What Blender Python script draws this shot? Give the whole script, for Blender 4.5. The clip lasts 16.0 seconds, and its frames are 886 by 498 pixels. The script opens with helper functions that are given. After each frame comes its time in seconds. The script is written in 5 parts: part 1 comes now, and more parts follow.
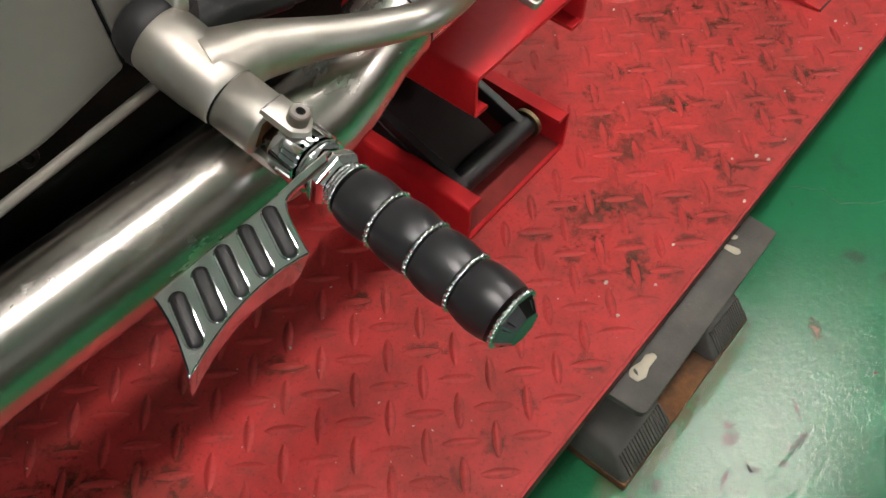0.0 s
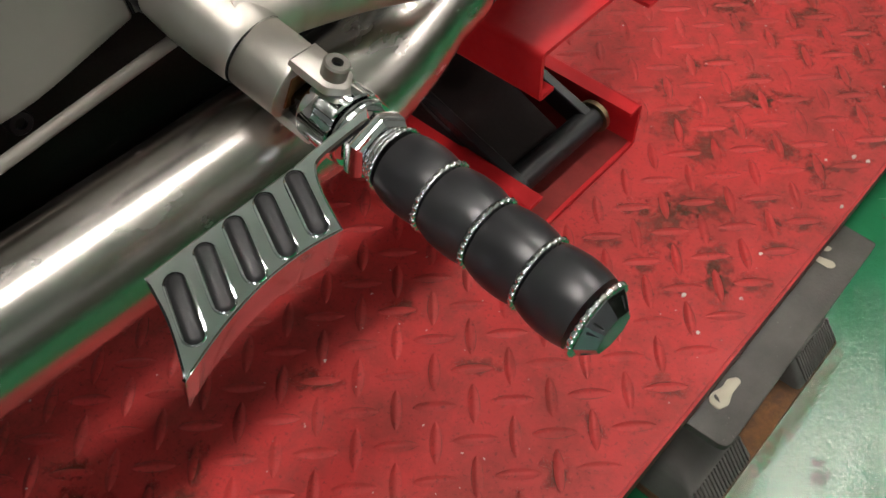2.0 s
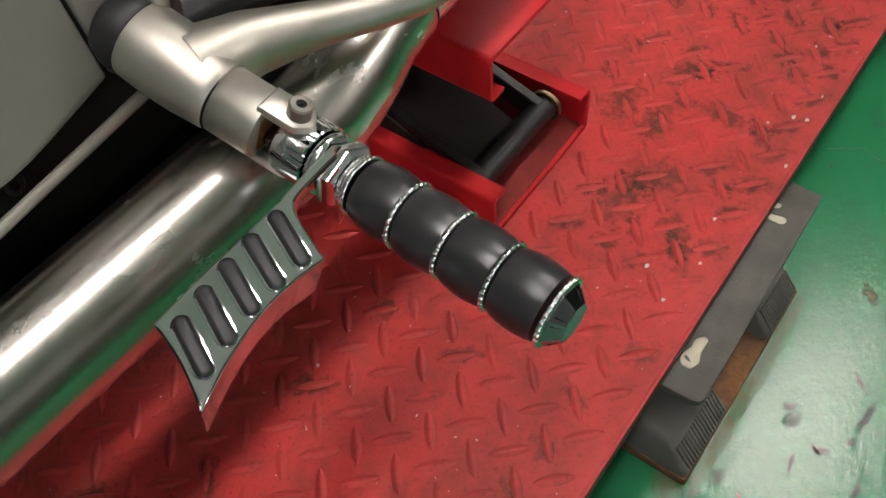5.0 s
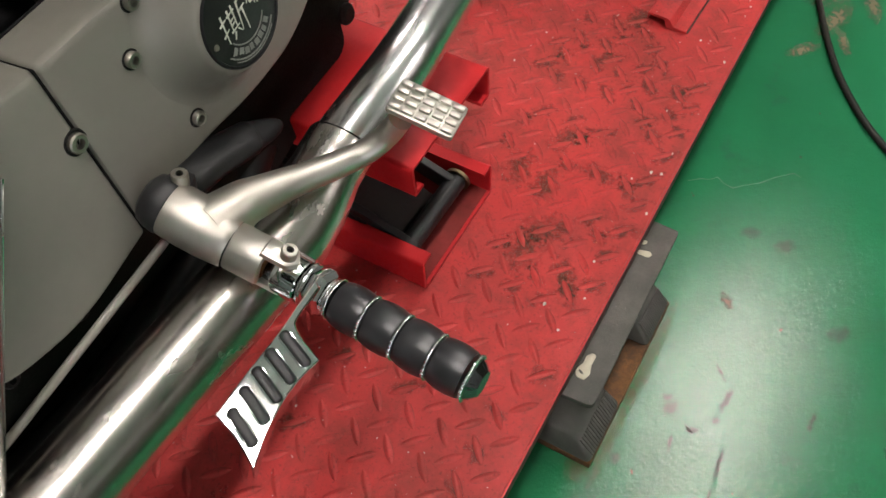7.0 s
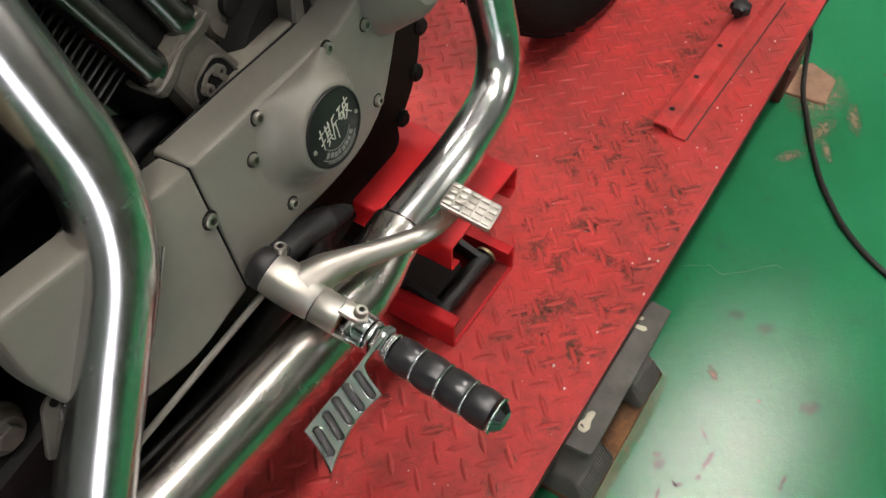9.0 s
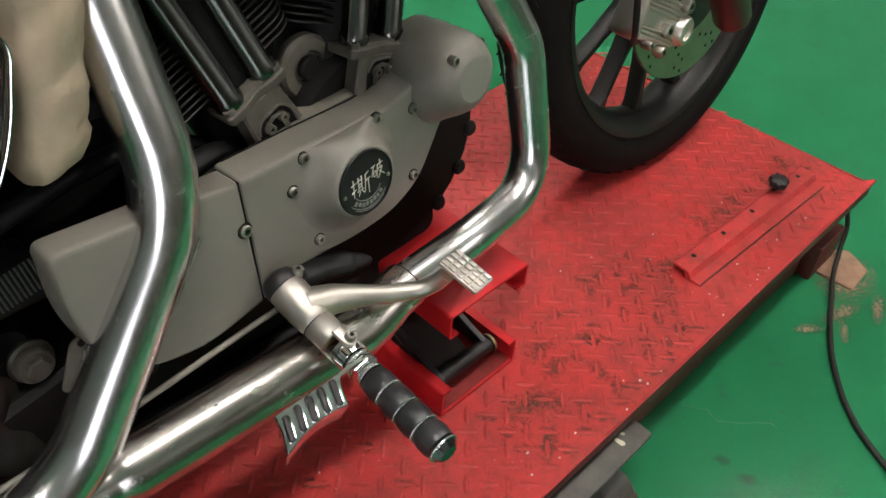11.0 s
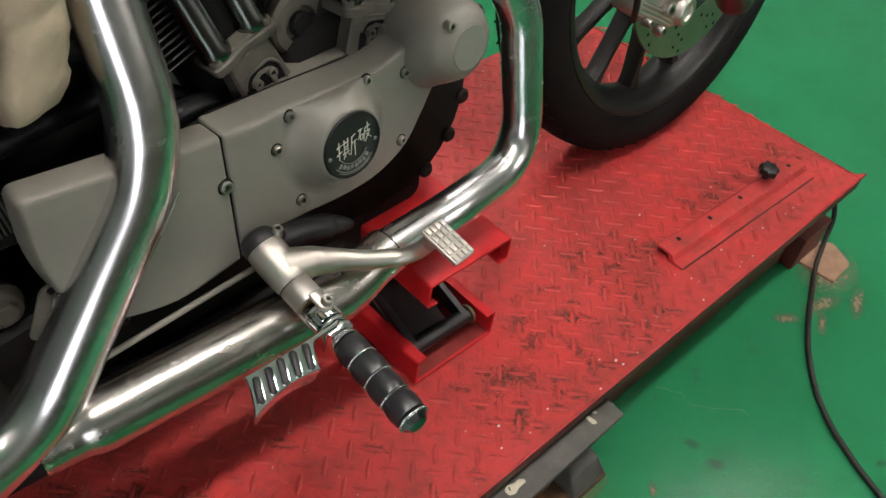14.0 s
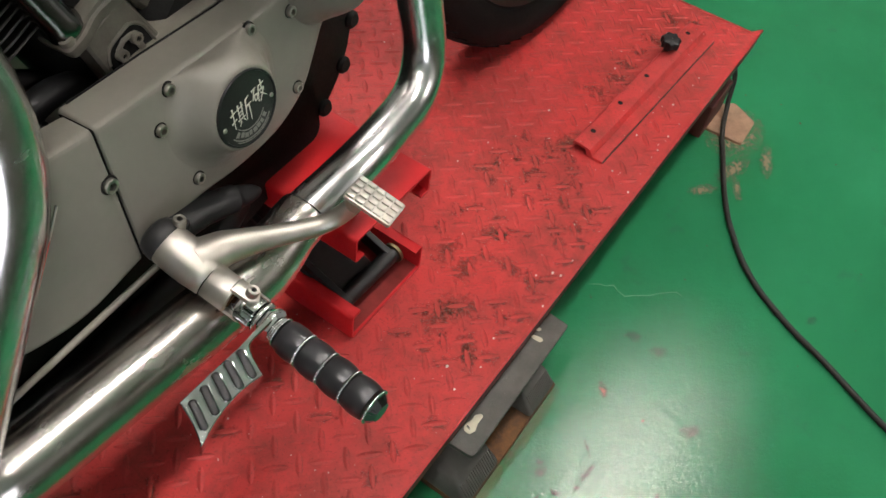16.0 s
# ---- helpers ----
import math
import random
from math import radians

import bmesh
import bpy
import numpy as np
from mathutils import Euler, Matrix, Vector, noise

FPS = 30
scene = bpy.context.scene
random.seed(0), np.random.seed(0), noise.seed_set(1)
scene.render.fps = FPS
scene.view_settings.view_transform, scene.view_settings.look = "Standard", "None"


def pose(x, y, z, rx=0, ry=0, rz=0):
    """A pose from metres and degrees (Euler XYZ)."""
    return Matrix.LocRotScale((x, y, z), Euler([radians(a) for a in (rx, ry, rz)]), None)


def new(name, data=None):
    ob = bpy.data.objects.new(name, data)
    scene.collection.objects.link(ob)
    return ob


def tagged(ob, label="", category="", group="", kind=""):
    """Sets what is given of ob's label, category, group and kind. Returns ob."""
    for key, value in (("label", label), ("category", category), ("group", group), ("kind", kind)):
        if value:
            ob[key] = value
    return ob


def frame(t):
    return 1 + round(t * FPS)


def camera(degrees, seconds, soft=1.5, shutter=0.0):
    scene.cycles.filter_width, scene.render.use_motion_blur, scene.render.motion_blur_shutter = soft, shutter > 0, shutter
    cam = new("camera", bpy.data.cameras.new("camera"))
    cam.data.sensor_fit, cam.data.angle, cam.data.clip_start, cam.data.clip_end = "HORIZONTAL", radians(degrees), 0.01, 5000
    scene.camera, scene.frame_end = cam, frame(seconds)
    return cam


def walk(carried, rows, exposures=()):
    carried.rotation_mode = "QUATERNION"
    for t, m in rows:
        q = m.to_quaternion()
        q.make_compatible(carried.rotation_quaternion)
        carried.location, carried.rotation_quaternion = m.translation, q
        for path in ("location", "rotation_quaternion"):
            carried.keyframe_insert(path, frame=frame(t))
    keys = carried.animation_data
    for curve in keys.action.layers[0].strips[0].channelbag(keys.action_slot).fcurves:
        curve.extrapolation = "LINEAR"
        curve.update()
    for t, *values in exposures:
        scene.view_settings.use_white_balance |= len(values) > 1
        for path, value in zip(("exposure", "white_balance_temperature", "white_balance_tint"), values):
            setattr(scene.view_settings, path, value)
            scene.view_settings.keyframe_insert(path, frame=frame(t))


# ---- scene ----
cam = camera(53.84, 16.0, 1.5)
ROWS = [
    (0.0, -0.6633, -0.0822, 0.7592, 34.78, -0.48, -50.47),
    (0.5, -0.6579, -0.0728, 0.7120, 35.96, -0.31, -49.90),
    (1.0, -0.6505, -0.0659, 0.6932, 36.78, 1.35, -48.83),
    (1.5, -0.6477, -0.0585, 0.6881, 36.74, 0.96, -47.93),
    (2.0, -0.6443, -0.0569, 0.6870, 36.53, 1.24, -47.95),
    (2.5, -0.6392, -0.0577, 0.6878, 36.39, 1.61, -47.69),
    (3.0, -0.6343, -0.0607, 0.6849, 36.02, 2.21, -48.11),
    (5.3, -0.6568, -0.0691, 0.7430, 34.59, 3.70, -54.37),
    (5.5, -0.6629, -0.0740, 0.7610, 34.55, 3.28, -54.66),
    (6.0, -0.6699, -0.0846, 0.8126, 34.70, 1.78, -55.61),
    (6.5, -0.6746, -0.0956, 0.8624, 35.34, 0.87, -57.29),
    (7.0, -0.6884, -0.0993, 0.9046, 33.74, 2.45, -60.31),
    (7.5, -0.7010, -0.0973, 0.9442, 32.70, 2.22, -63.25),
    (8.0, -0.7209, -0.1042, 0.9854, 32.77, 2.54, -65.70),
    (8.5, -0.7462, -0.1083, 1.0168, 34.41, 3.39, -62.82),
    (9.0, -0.7746, -0.1297, 1.0393, 38.08, 1.18, -57.44),
    (9.5, -0.8051, -0.1762, 1.0525, 41.21, -2.00, -52.22),
    (10.0, -0.8276, -0.2210, 1.0603, 45.02, -3.00, -48.81),
    (10.2, -0.8299, -0.2359, 1.0679, 46.10, -2.64, -48.02),
    (12.3, -0.8372, -0.2749, 1.0766, 47.17, -5.19, -41.48),
    (12.5, -0.8374, -0.2730, 1.0751, 46.71, -5.49, -41.37),
    (13.0, -0.8334, -0.2715, 1.0727, 45.66, -5.85, -41.81),
    (13.5, -0.8269, -0.2668, 1.0714, 45.00, -6.26, -42.56),
    (14.0, -0.8231, -0.2601, 1.0701, 44.60, -6.72, -43.36),
    (14.5, -0.8198, -0.2435, 1.0665, 43.78, -7.09, -44.51),
    (15.0, -0.8100, -0.2186, 1.0627, 42.19, -7.17, -46.64),
    (15.5, -0.7880, -0.1882, 1.0575, 39.90, -7.11, -50.59),
    (16.0, -0.7687, -0.1610, 1.0525, 37.92, -6.12, -55.17),
]
EXPOSURES = [(0.0, -0.08), (3.0, -0.15), (5.5, -0.10), (7.0, -0.03), (9.0, 0.04), (10.0, 0.0), (12.5, -0.05), (14.5, -0.02), (16.0, 0.0)]
walk(cam, [(t, pose(x, y, z, rx, ry, rz)) for t, x, y, z, rx, ry, rz in ROWS], EXPOSURES)

# ---- world and lamps ----
SKY = 4.8
world = bpy.data.worlds.new("workshop_air")
scene.world = world
world.use_nodes = True
world.node_tree.nodes["Background"].inputs[0].default_value = (0.94, 0.93, 1.0, 1)
world.node_tree.nodes["Background"].inputs[1].default_value = SKY
TUBE_POWER = 100.0
# The last lamp is added, unseen, to brighten the south wall for pipe reflections.
LAMPS = [(-0.84, -0.16, 2.75), (1.26, -0.22, 2.75), (-0.30, 1.9, 2.75), (1.55, 1.9, 2.75), (2.0, -2.9, 2.6)]


# ---- materials ----
def nodes_of(name):
    m = bpy.data.materials.new(name)
    m.use_nodes = True
    nt = m.node_tree
    return m, nt, nt.nodes["Principled BSDF"]


def coords(nt, scale, obj=True):
    if scale == "place":
        return nt.nodes.new("ShaderNodeNewGeometry").outputs["Position"]
    tc = nt.nodes.new("ShaderNodeTexCoord")
    mp = nt.nodes.new("ShaderNodeMapping")
    mp.inputs["Scale"].default_value = scale if hasattr(scale, "__len__") else (scale,) * 3
    nt.links.new(tc.outputs["Object" if obj else "Generated"], mp.inputs[0])
    return mp.outputs[0]


def noise_of(nt, scale, detail=4.0, rough=0.6, stretch=(1, 1, 1)):
    n = nt.nodes.new("ShaderNodeTexNoise")
    n.inputs["Scale"].default_value = scale
    n.inputs["Detail"].default_value = detail
    n.inputs["Roughness"].default_value = rough
    nt.links.new(coords(nt, stretch), n.inputs["Vector"])
    return n.outputs["Fac"]


def ramp_of(nt, fac, stops):
    r = nt.nodes.new("ShaderNodeValToRGB")
    e = r.color_ramp.elements
    while len(e) < len(stops):
        e.new(0.5)
    for el, (p, c) in zip(e, stops):
        el.position, el.color = p, (*c, 1) if len(c) == 3 else c
    nt.links.new(fac, r.inputs[0])
    return r.outputs[0]


def mix_of(nt, fac, a, b):
    m = nt.nodes.new("ShaderNodeMix")
    m.data_type = "RGBA"
    for sock, val in ((m.inputs["Factor"], fac), (m.inputs["A"], a), (m.inputs["B"], b)):
        if hasattr(val, "is_linked"):
            nt.links.new(val, sock)
        else:
            sock.default_value = val if isinstance(val, float) else (*val, 1)
    return m.outputs["Result"]


def bump_of(nt, bsdf, fac, strength, dist=0.001, prev=None):
    b = nt.nodes.new("ShaderNodeBump")
    b.inputs["Strength"].default_value = strength
    b.inputs["Distance"].default_value = dist
    nt.links.new(fac, b.inputs["Height"])
    if prev is not None:
        nt.links.new(prev, b.inputs["Normal"])
    nt.links.new(b.outputs[0], bsdf.inputs["Normal"])
    return b.outputs[0]


def grey(v):
    return (v, v, v)


def metal(name, c, rough, wear=0.08, tint=None, metallic=1.0, scale=60, stretch=(1, 1, 1), bump=0.05):
    """Bare or plated metal: fine smears in the gloss, blotches in the colour."""
    m, nt, b = nodes_of(name)
    b.inputs["Metallic"].default_value = metallic
    big = noise_of(nt, scale * 0.25, 5, 0.6, stretch)
    fine = noise_of(nt, scale * 4, 4, 0.6, stretch)
    col = mix_of(nt, ramp_of(nt, big, [(0.38, grey(0)), (0.72, grey(1))]), c, tint or tuple(x * 0.86 for x in c))
    nt.links.new(col, b.inputs["Base Color"])
    nt.links.new(ramp_of(nt, fine, [(0.3, grey(max(0.02, rough - wear))), (0.75, grey(rough + wear))]), b.inputs["Roughness"])
    bump_of(nt, b, fine, bump, 0.0006)
    return m


def paint(name, c, rough, dark=0.8, scale=20, bump=0.1, coat=0.0, speck=None, spec=0.5, vary=0.08):
    m, nt, b = nodes_of(name)
    b.inputs["Specular IOR Level"].default_value = spec
    big = noise_of(nt, scale, 6, 0.62)
    fine = noise_of(nt, scale * 14, 3, 0.6)
    col = mix_of(nt, ramp_of(nt, big, [(0.35, grey(0)), (0.7, grey(1))]), c, tuple(x * dark for x in c))
    if speck:
        col = mix_of(nt, ramp_of(nt, fine, [(0.68, grey(0)), (0.74, grey(1))]), col, speck)
    nt.links.new(col, b.inputs["Base Color"])
    nt.links.new(ramp_of(nt, fine, [(0.3, grey(max(0.03, rough - vary))), (0.7, grey(min(1, rough + vary)))]), b.inputs["Roughness"])
    b.inputs["Coat Weight"].default_value = coat
    bump_of(nt, b, fine, bump, 0.0008)
    return m


def deck_paint(name="red_deck_paint", worn=0.0):
    """Red gloss paint on a steel deck: faded patches, oily grime blots, tiny pale chips; worn: rubbed brown."""
    m, nt, b = nodes_of(name)
    b.inputs["Specular IOR Level"].default_value = 0.3
    big = noise_of(nt, 5.5, 6, 0.65, "place")
    mid = noise_of(nt, 26, 7, 0.72, "place")
    grime = noise_of(nt, 70, 6, 0.75, "place")
    chips = noise_of(nt, 170, 2, 0.5, "place")
    col = mix_of(nt, ramp_of(nt, big, [(0.36, grey(0)), (0.66, grey(1))]), (0.55, 0.037, 0.036), (0.42, 0.040, 0.038))
    col = mix_of(nt, ramp_of(nt, mid, [(0.44, grey(0)), (0.70, grey(0.70))]), col, (0.18, 0.036, 0.027))
    area = nt.nodes.new("ShaderNodeMath")
    area.operation = "MULTIPLY"
    nt.links.new(ramp_of(nt, noise_of(nt, 4.2, 3, 0.5, "place"), [(0.48, grey(0.05)), (0.64, grey(0.9))]), area.inputs[0])
    nt.links.new(ramp_of(nt, grime, [(0.52, grey(0)), (0.68, grey(0.55))]), area.inputs[1])
    col = mix_of(nt, area.outputs[0], col, (0.055, 0.030, 0.018))
    specks = noise_of(nt, 330, 4, 0.7, "place")
    col = mix_of(nt, ramp_of(nt, specks, [(0.575, grey(0)), (0.66, grey(0.55))]), col, (0.10, 0.022, 0.018))
    col = mix_of(nt, ramp_of(nt, specks, [(0.30, grey(0.30)), (0.38, grey(0))]), col, (0.70, 0.075, 0.070))
    if worn:
        col = mix_of(nt, ramp_of(nt, noise_of(nt, 48, 5, 0.7, "place"), [(0.44, grey(0)), (0.62, grey(worn))]), col, (0.085, 0.032, 0.022))
    col = mix_of(nt, ramp_of(nt, chips, [(0.748, grey(0)), (0.758, grey(1))]), col, (0.62, 0.5, 0.45))
    nt.links.new(col, b.inputs["Base Color"])
    nt.links.new(ramp_of(nt, mid, [(0.3, grey(0.42)), (0.7, grey(0.66))]), b.inputs["Roughness"])
    n1 = bump_of(nt, b, mid, 0.14, 0.002)
    bump_of(nt, b, noise_of(nt, 420, 2, 0.5, "place"), 0.20, 0.0006, n1)
    return m


def floor_paint():
    """Green epoxy floor: wavy gloss, scuffs, worn spots showing brown and grey."""
    m, nt, b = nodes_of("green_epoxy")
    b.inputs["Specular IOR Level"].default_value = 0.40
    big = noise_of(nt, 2.2, 5, 0.6)
    mid = noise_of(nt, 11, 6, 0.7)
    spots = noise_of(nt, 34, 3, 0.6)
    col = mix_of(nt, ramp_of(nt, big, [(0.34, grey(0)), (0.68, grey(1))]), (0.016, 0.155, 0.060), (0.022, 0.190, 0.080))
    col = mix_of(nt, ramp_of(nt, mid, [(0.6, grey(0)), (0.75, grey(0.7))]), col, (0.030, 0.12, 0.065))
    col = mix_of(nt, ramp_of(nt, spots, [(0.715, grey(0)), (0.735, grey(0.85))]), col, (0.09, 0.065, 0.035))
    nt.links.new(col, b.inputs["Base Color"])
    nt.links.new(ramp_of(nt, mid, [(0.3, grey(0.045)), (0.75, grey(0.085))]), b.inputs["Roughness"])
    n1 = bump_of(nt, b, noise_of(nt, 9, 3, 0.5), 0.10, 0.003)
    n2 = bump_of(nt, b, noise_of(nt, 80, 3, 0.6), 0.27, 0.0016, n1)
    bump_of(nt, b, noise_of(nt, 230, 4, 0.7), 0.34, 0.0008, n2)
    return m


def canvas():
    m, nt, b = nodes_of("beige_canvas")
    big = noise_of(nt, 14, 5, 0.6)
    w = nt.nodes.new("ShaderNodeTexWave")
    w.inputs["Scale"].default_value = 420
    nt.links.new(coords(nt, (1, 1, 1)), w.inputs["Vector"])
    col = mix_of(nt, ramp_of(nt, big, [(0.35, grey(0)), (0.7, grey(1))]), (0.46, 0.375, 0.27), (0.33, 0.26, 0.18))
    nt.links.new(col, b.inputs["Base Color"])
    b.inputs["Roughness"].default_value = 0.9
    n1 = bump_of(nt, b, big, 0.5, 0.01)
    bump_of(nt, b, w.outputs["Fac"], 0.25, 0.0006, n1)
    return m


def rusty():
    m, nt, b = nodes_of("rusty_steel")
    big = noise_of(nt, 38, 6, 0.7)
    nt.links.new(ramp_of(nt, big, [(0.3, (0.030, 0.022, 0.016)), (0.5, (0.09, 0.040, 0.014)), (0.7, (0.22, 0.09, 0.025))]), b.inputs["Base Color"])
    b.inputs["Roughness"].default_value = 0.85
    bump_of(nt, b, big, 0.5, 0.002)
    return m


def glowing(name, c, power):
    m, nt, b = nodes_of(name)
    b.inputs["Emission Color"].default_value = (*c, 1)
    b.inputs["Emission Strength"].default_value = power
    return m


def oily(name="oily_dirt_film", tint=(0.095, 0.050, 0.022), most=0.56, first=0.50):
    """A thin film of dirt or wear, ragged and fading towards its rim."""
    m, nt, b = nodes_of(name)
    b.inputs["Base Color"].default_value = (*tint, 1)
    b.inputs["Roughness"].default_value = 0.6
    g = nt.nodes.new("ShaderNodeTexGradient")
    g.gradient_type = "SPHERICAL"
    nt.links.new(coords(nt, (1, 1, 1)), g.inputs[0])
    k = nt.nodes.new("ShaderNodeMath")
    k.operation = "MULTIPLY_ADD"
    nt.links.new(noise_of(nt, 150, 3, 0.55, "place"), k.inputs[0])
    k.inputs[1].default_value = 0.9
    half = nt.nodes.new("ShaderNodeMath")
    half.operation = "MULTIPLY"
    half.inputs[1].default_value = 0.36
    nt.links.new(g.outputs["Fac"], half.inputs[0])
    nt.links.new(half.outputs[0], k.inputs[2])
    nt.links.new(ramp_of(nt, k.outputs[0], [(first, grey(0)), (first + 0.26, grey(most))]), b.inputs["Alpha"])
    return m


OILY = oily()
FLOORDIRT = oily("floor_dirt_film", (0.050, 0.034, 0.030), 0.42, 0.42)
SCUFF = oily("dark_scuff_film", (0.020, 0.026, 0.020), 0.55, 0.46)
BLEED = oily("rust_bleed_film", (0.26, 0.20, 0.08), 0.35, 0.40)
FLOORWEAR = oily("worn_floor_film", (0.30, 0.25, 0.15), 0.6, 0.44)
RED_DECK = deck_paint()
RED_BUMP = deck_paint("rubbed_red_deck_paint", 0.08)
RED_RIM = deck_paint("grimy_red_deck_paint", 0.62)
RED_JACK = paint("bright_red_paint", (0.56, 0.018, 0.022), 0.5, 0.78, 18, 0.08, spec=0.25)
# Made darker to merge with the black shade under the deck edge.
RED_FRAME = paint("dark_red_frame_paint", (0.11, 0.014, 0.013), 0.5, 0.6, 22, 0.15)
# Near-black brown: the shade inside the jack is put into this colour.
INNER = paint("shaded_brown_steel", (0.018, 0.010, 0.009), 0.6, 0.6, 22, 0.15, spec=0.2)
DULLRED = paint("dusty_shaded_red", (0.24, 0.030, 0.026), 0.7, 0.6, 30, 0.15, spec=0.2)
GREEN = floor_paint()
SATIN = paint("satin_silver_grey_paint", (0.212, 0.199, 0.170), 0.45, 0.80, 7, 0.06)
MATTE = paint("matt_grey_cap_paint", (0.205, 0.205, 0.178), 0.6, 0.93, 9, 0.03)
CASE = paint("dusty_cast_alloy", (0.120, 0.109, 0.088), 0.55, 0.5, 26, 0.25)
CHROME = metal("chrome", (0.86, 0.87, 0.88), 0.06, 0.02, (0.66, 0.67, 0.68), bump=0.01)
TUBE = metal("dusty_chrome_tube", (0.20, 0.205, 0.20), 0.20, 0.05, (0.11, 0.105, 0.095), scale=30, bump=0.02)
DARKCHROME = metal("dark_plated_steel", (0.22, 0.23, 0.25), 0.14, 0.04, (0.14, 0.15, 0.16))
PIPE = metal("polished_exhaust_steel", (0.78, 0.77, 0.77), 0.24, 0.05, (0.68, 0.66, 0.64), scale=14, stretch=(0.4, 1, 1), bump=0.012)
MUFFLER = metal("brushed_exhaust_steel", (0.62, 0.59, 0.56), 0.25, 0.05, (0.46, 0.42, 0.38), scale=18, stretch=(0.4, 1, 1), bump=0.004)
ALLOY = metal("bead_blasted_alloy", (0.64, 0.61, 0.56), 0.47, 0.06, (0.52, 0.48, 0.41), scale=30, bump=0.06)
STEEL = metal("zinc_steel", (0.42, 0.40, 0.36), 0.40, 0.06, (0.30, 0.28, 0.24), scale=40, bump=0.02)
DISC = metal("brake_disc_steel", (0.46, 0.43, 0.36), 0.4, 0.08, (0.36, 0.32, 0.26), scale=40)
BRASS = metal("dull_brass", (0.22, 0.17, 0.10), 0.45, 0.1, (0.12, 0.09, 0.055))
CABLE = paint("dusty_black_cable", (0.030, 0.027, 0.023), 0.6, 0.6, 30, 0.1, spec=0.3)
PADBLACK = paint("dusty_black_rubber", (0.020, 0.020, 0.021), 0.45, 0.7, 30, 0.08, spec=0.4)
RUBBER = paint("satin_black_rubber", (0.026, 0.026, 0.028), 0.31, 0.95, 12, 0.0, vary=0.02)
TYRE = paint("tyre_rubber", (0.0095, 0.009, 0.0085), 0.78, 0.7, 30, 0.2, spec=0.10)
PADRUBBER = paint("dusty_grey_rubber", (0.105, 0.099, 0.088), 0.65, 0.7, 30, 0.2, 0, (0.12, 0.11, 0.1))
BLACK = paint("black_satin_paint", (0.010, 0.010, 0.011), 0.42, 0.7, 24, 0.1, spec=0.35)
BLACKCAST = paint("black_crackle_casting", (0.009, 0.0085, 0.008), 0.65, 0.7, 40, 0.3, spec=0.2)
WHEELBLACK = paint("black_wheel_paint", (0.013, 0.012, 0.0115), 0.38, 0.7, 24, 0.06, spec=0.35)
GLOSSBLACK = paint("black_gloss_enamel", (0.010, 0.012, 0.011), 0.10, 0.8, 6, 0.01, 0.4)
DARKRED = paint("dark_red_fork_paint", (0.040, 0.007, 0.007), 0.36, 0.92, 8, 0.0, 0.2, vary=0.02)
BARGREY = paint("scuffed_grey_steel_bar", (0.100, 0.092, 0.078), 0.6, 0.45, 26, 0.3, 0, (0.22, 0.2, 0.18))
CREAM = paint("cream_sealant", (0.62, 0.57, 0.44), 0.6, 0.85, 60, 0.2)
FINEDGE = paint("worn_fin_edge", (0.018, 0.017, 0.016), 0.5, 0.6, 50, 0.1, spec=0.35)
CANVAS = canvas()
RUST = rusty()
WOOD = paint("old_orange_board", (0.34, 0.20, 0.125), 0.8, 0.6, 40, 0.3)
PALE = paint("pale_floor_crack", (0.10, 0.20, 0.11), 0.6, 0.7, 60, 0.1)
SHADOW_LINE = paint("shadow_line_brown", (0.040, 0.026, 0.018), 0.6, 0.7, 60, 0.2)
YARD = paint("pale_concrete", (0.52, 0.52, 0.50), 0.85, 0.85, 3, 0.1)
PLASTER = paint("grey_green_plaster", (0.33, 0.335, 0.33), 0.8, 0.9, 4, 0.1)
DARK_WALL_PANEL = paint("dark_reflection_olive", (0.060, 0.055, 0.040), 0.6, 0.85, 4, 0.1)
ROOF = paint("grey_ceiling_sheet", (0.55, 0.555, 0.55), 0.8, 0.85, 3, 0.05)
ENAMEL = paint("white_lamp_enamel", (0.75, 0.75, 0.73), 0.4, 0.95, 10, 0.02)
# Flat black painted for the shade in holes, recesses and grooves; also black seams.
HOLE = paint("shade_and_seam_black", (0.006, 0.006, 0.006), 0.8, 0.8, 30, 0.0, spec=0.2)
EMBLEM = paint("black_emblem_lacquer", (0.008, 0.008, 0.008), 0.45, 0.8, 30, 0.01)
DUSTY = paint("dust_covered_alloy", (0.195, 0.178, 0.145), 0.65, 0.62, 22, 0.2)
PRINT = paint("worn_silver_print", (0.22, 0.22, 0.20), 0.4, 0.7, 80, 0.0)
INK = paint("silver_emblem_print", (0.62, 0.60, 0.52), 0.4, 0.9, 80, 0.0)
BAG = paint("smoky_plastic_film", (0.075, 0.072, 0.068), 0.18, 0.6, 20, 0.4, 0.3)
TUBEGLOW = glowing("fluorescent_tube_glow", (1.0, 0.925, 0.880), TUBE_POWER)


# ---- mesh helpers ----
def part(name, bm, material, parent=None, label="", smooth=40, mat2=None):
    me = bpy.data.meshes.new(name)
    bmesh.ops.recalc_face_normals(bm, faces=bm.faces)
    bm.to_mesh(me)
    bm.free()
    me.materials.append(material)
    if mat2:
        me.materials.append(mat2)
    if smooth:
        me.polygons.foreach_set("use_smooth", [True] * len(me.polygons))
        me.set_sharp_from_angle(angle=radians(smooth))
    ob = new(name, me)
    ob.parent = parent
    if label:
        tagged(ob, label)
    return ob


def empty(name, m, label, category, group="", kind=""):
    ob = new(name)
    ob.matrix_world = m
    ob.empty_display_size = 0.05
    return tagged(ob, label, category, group, kind)


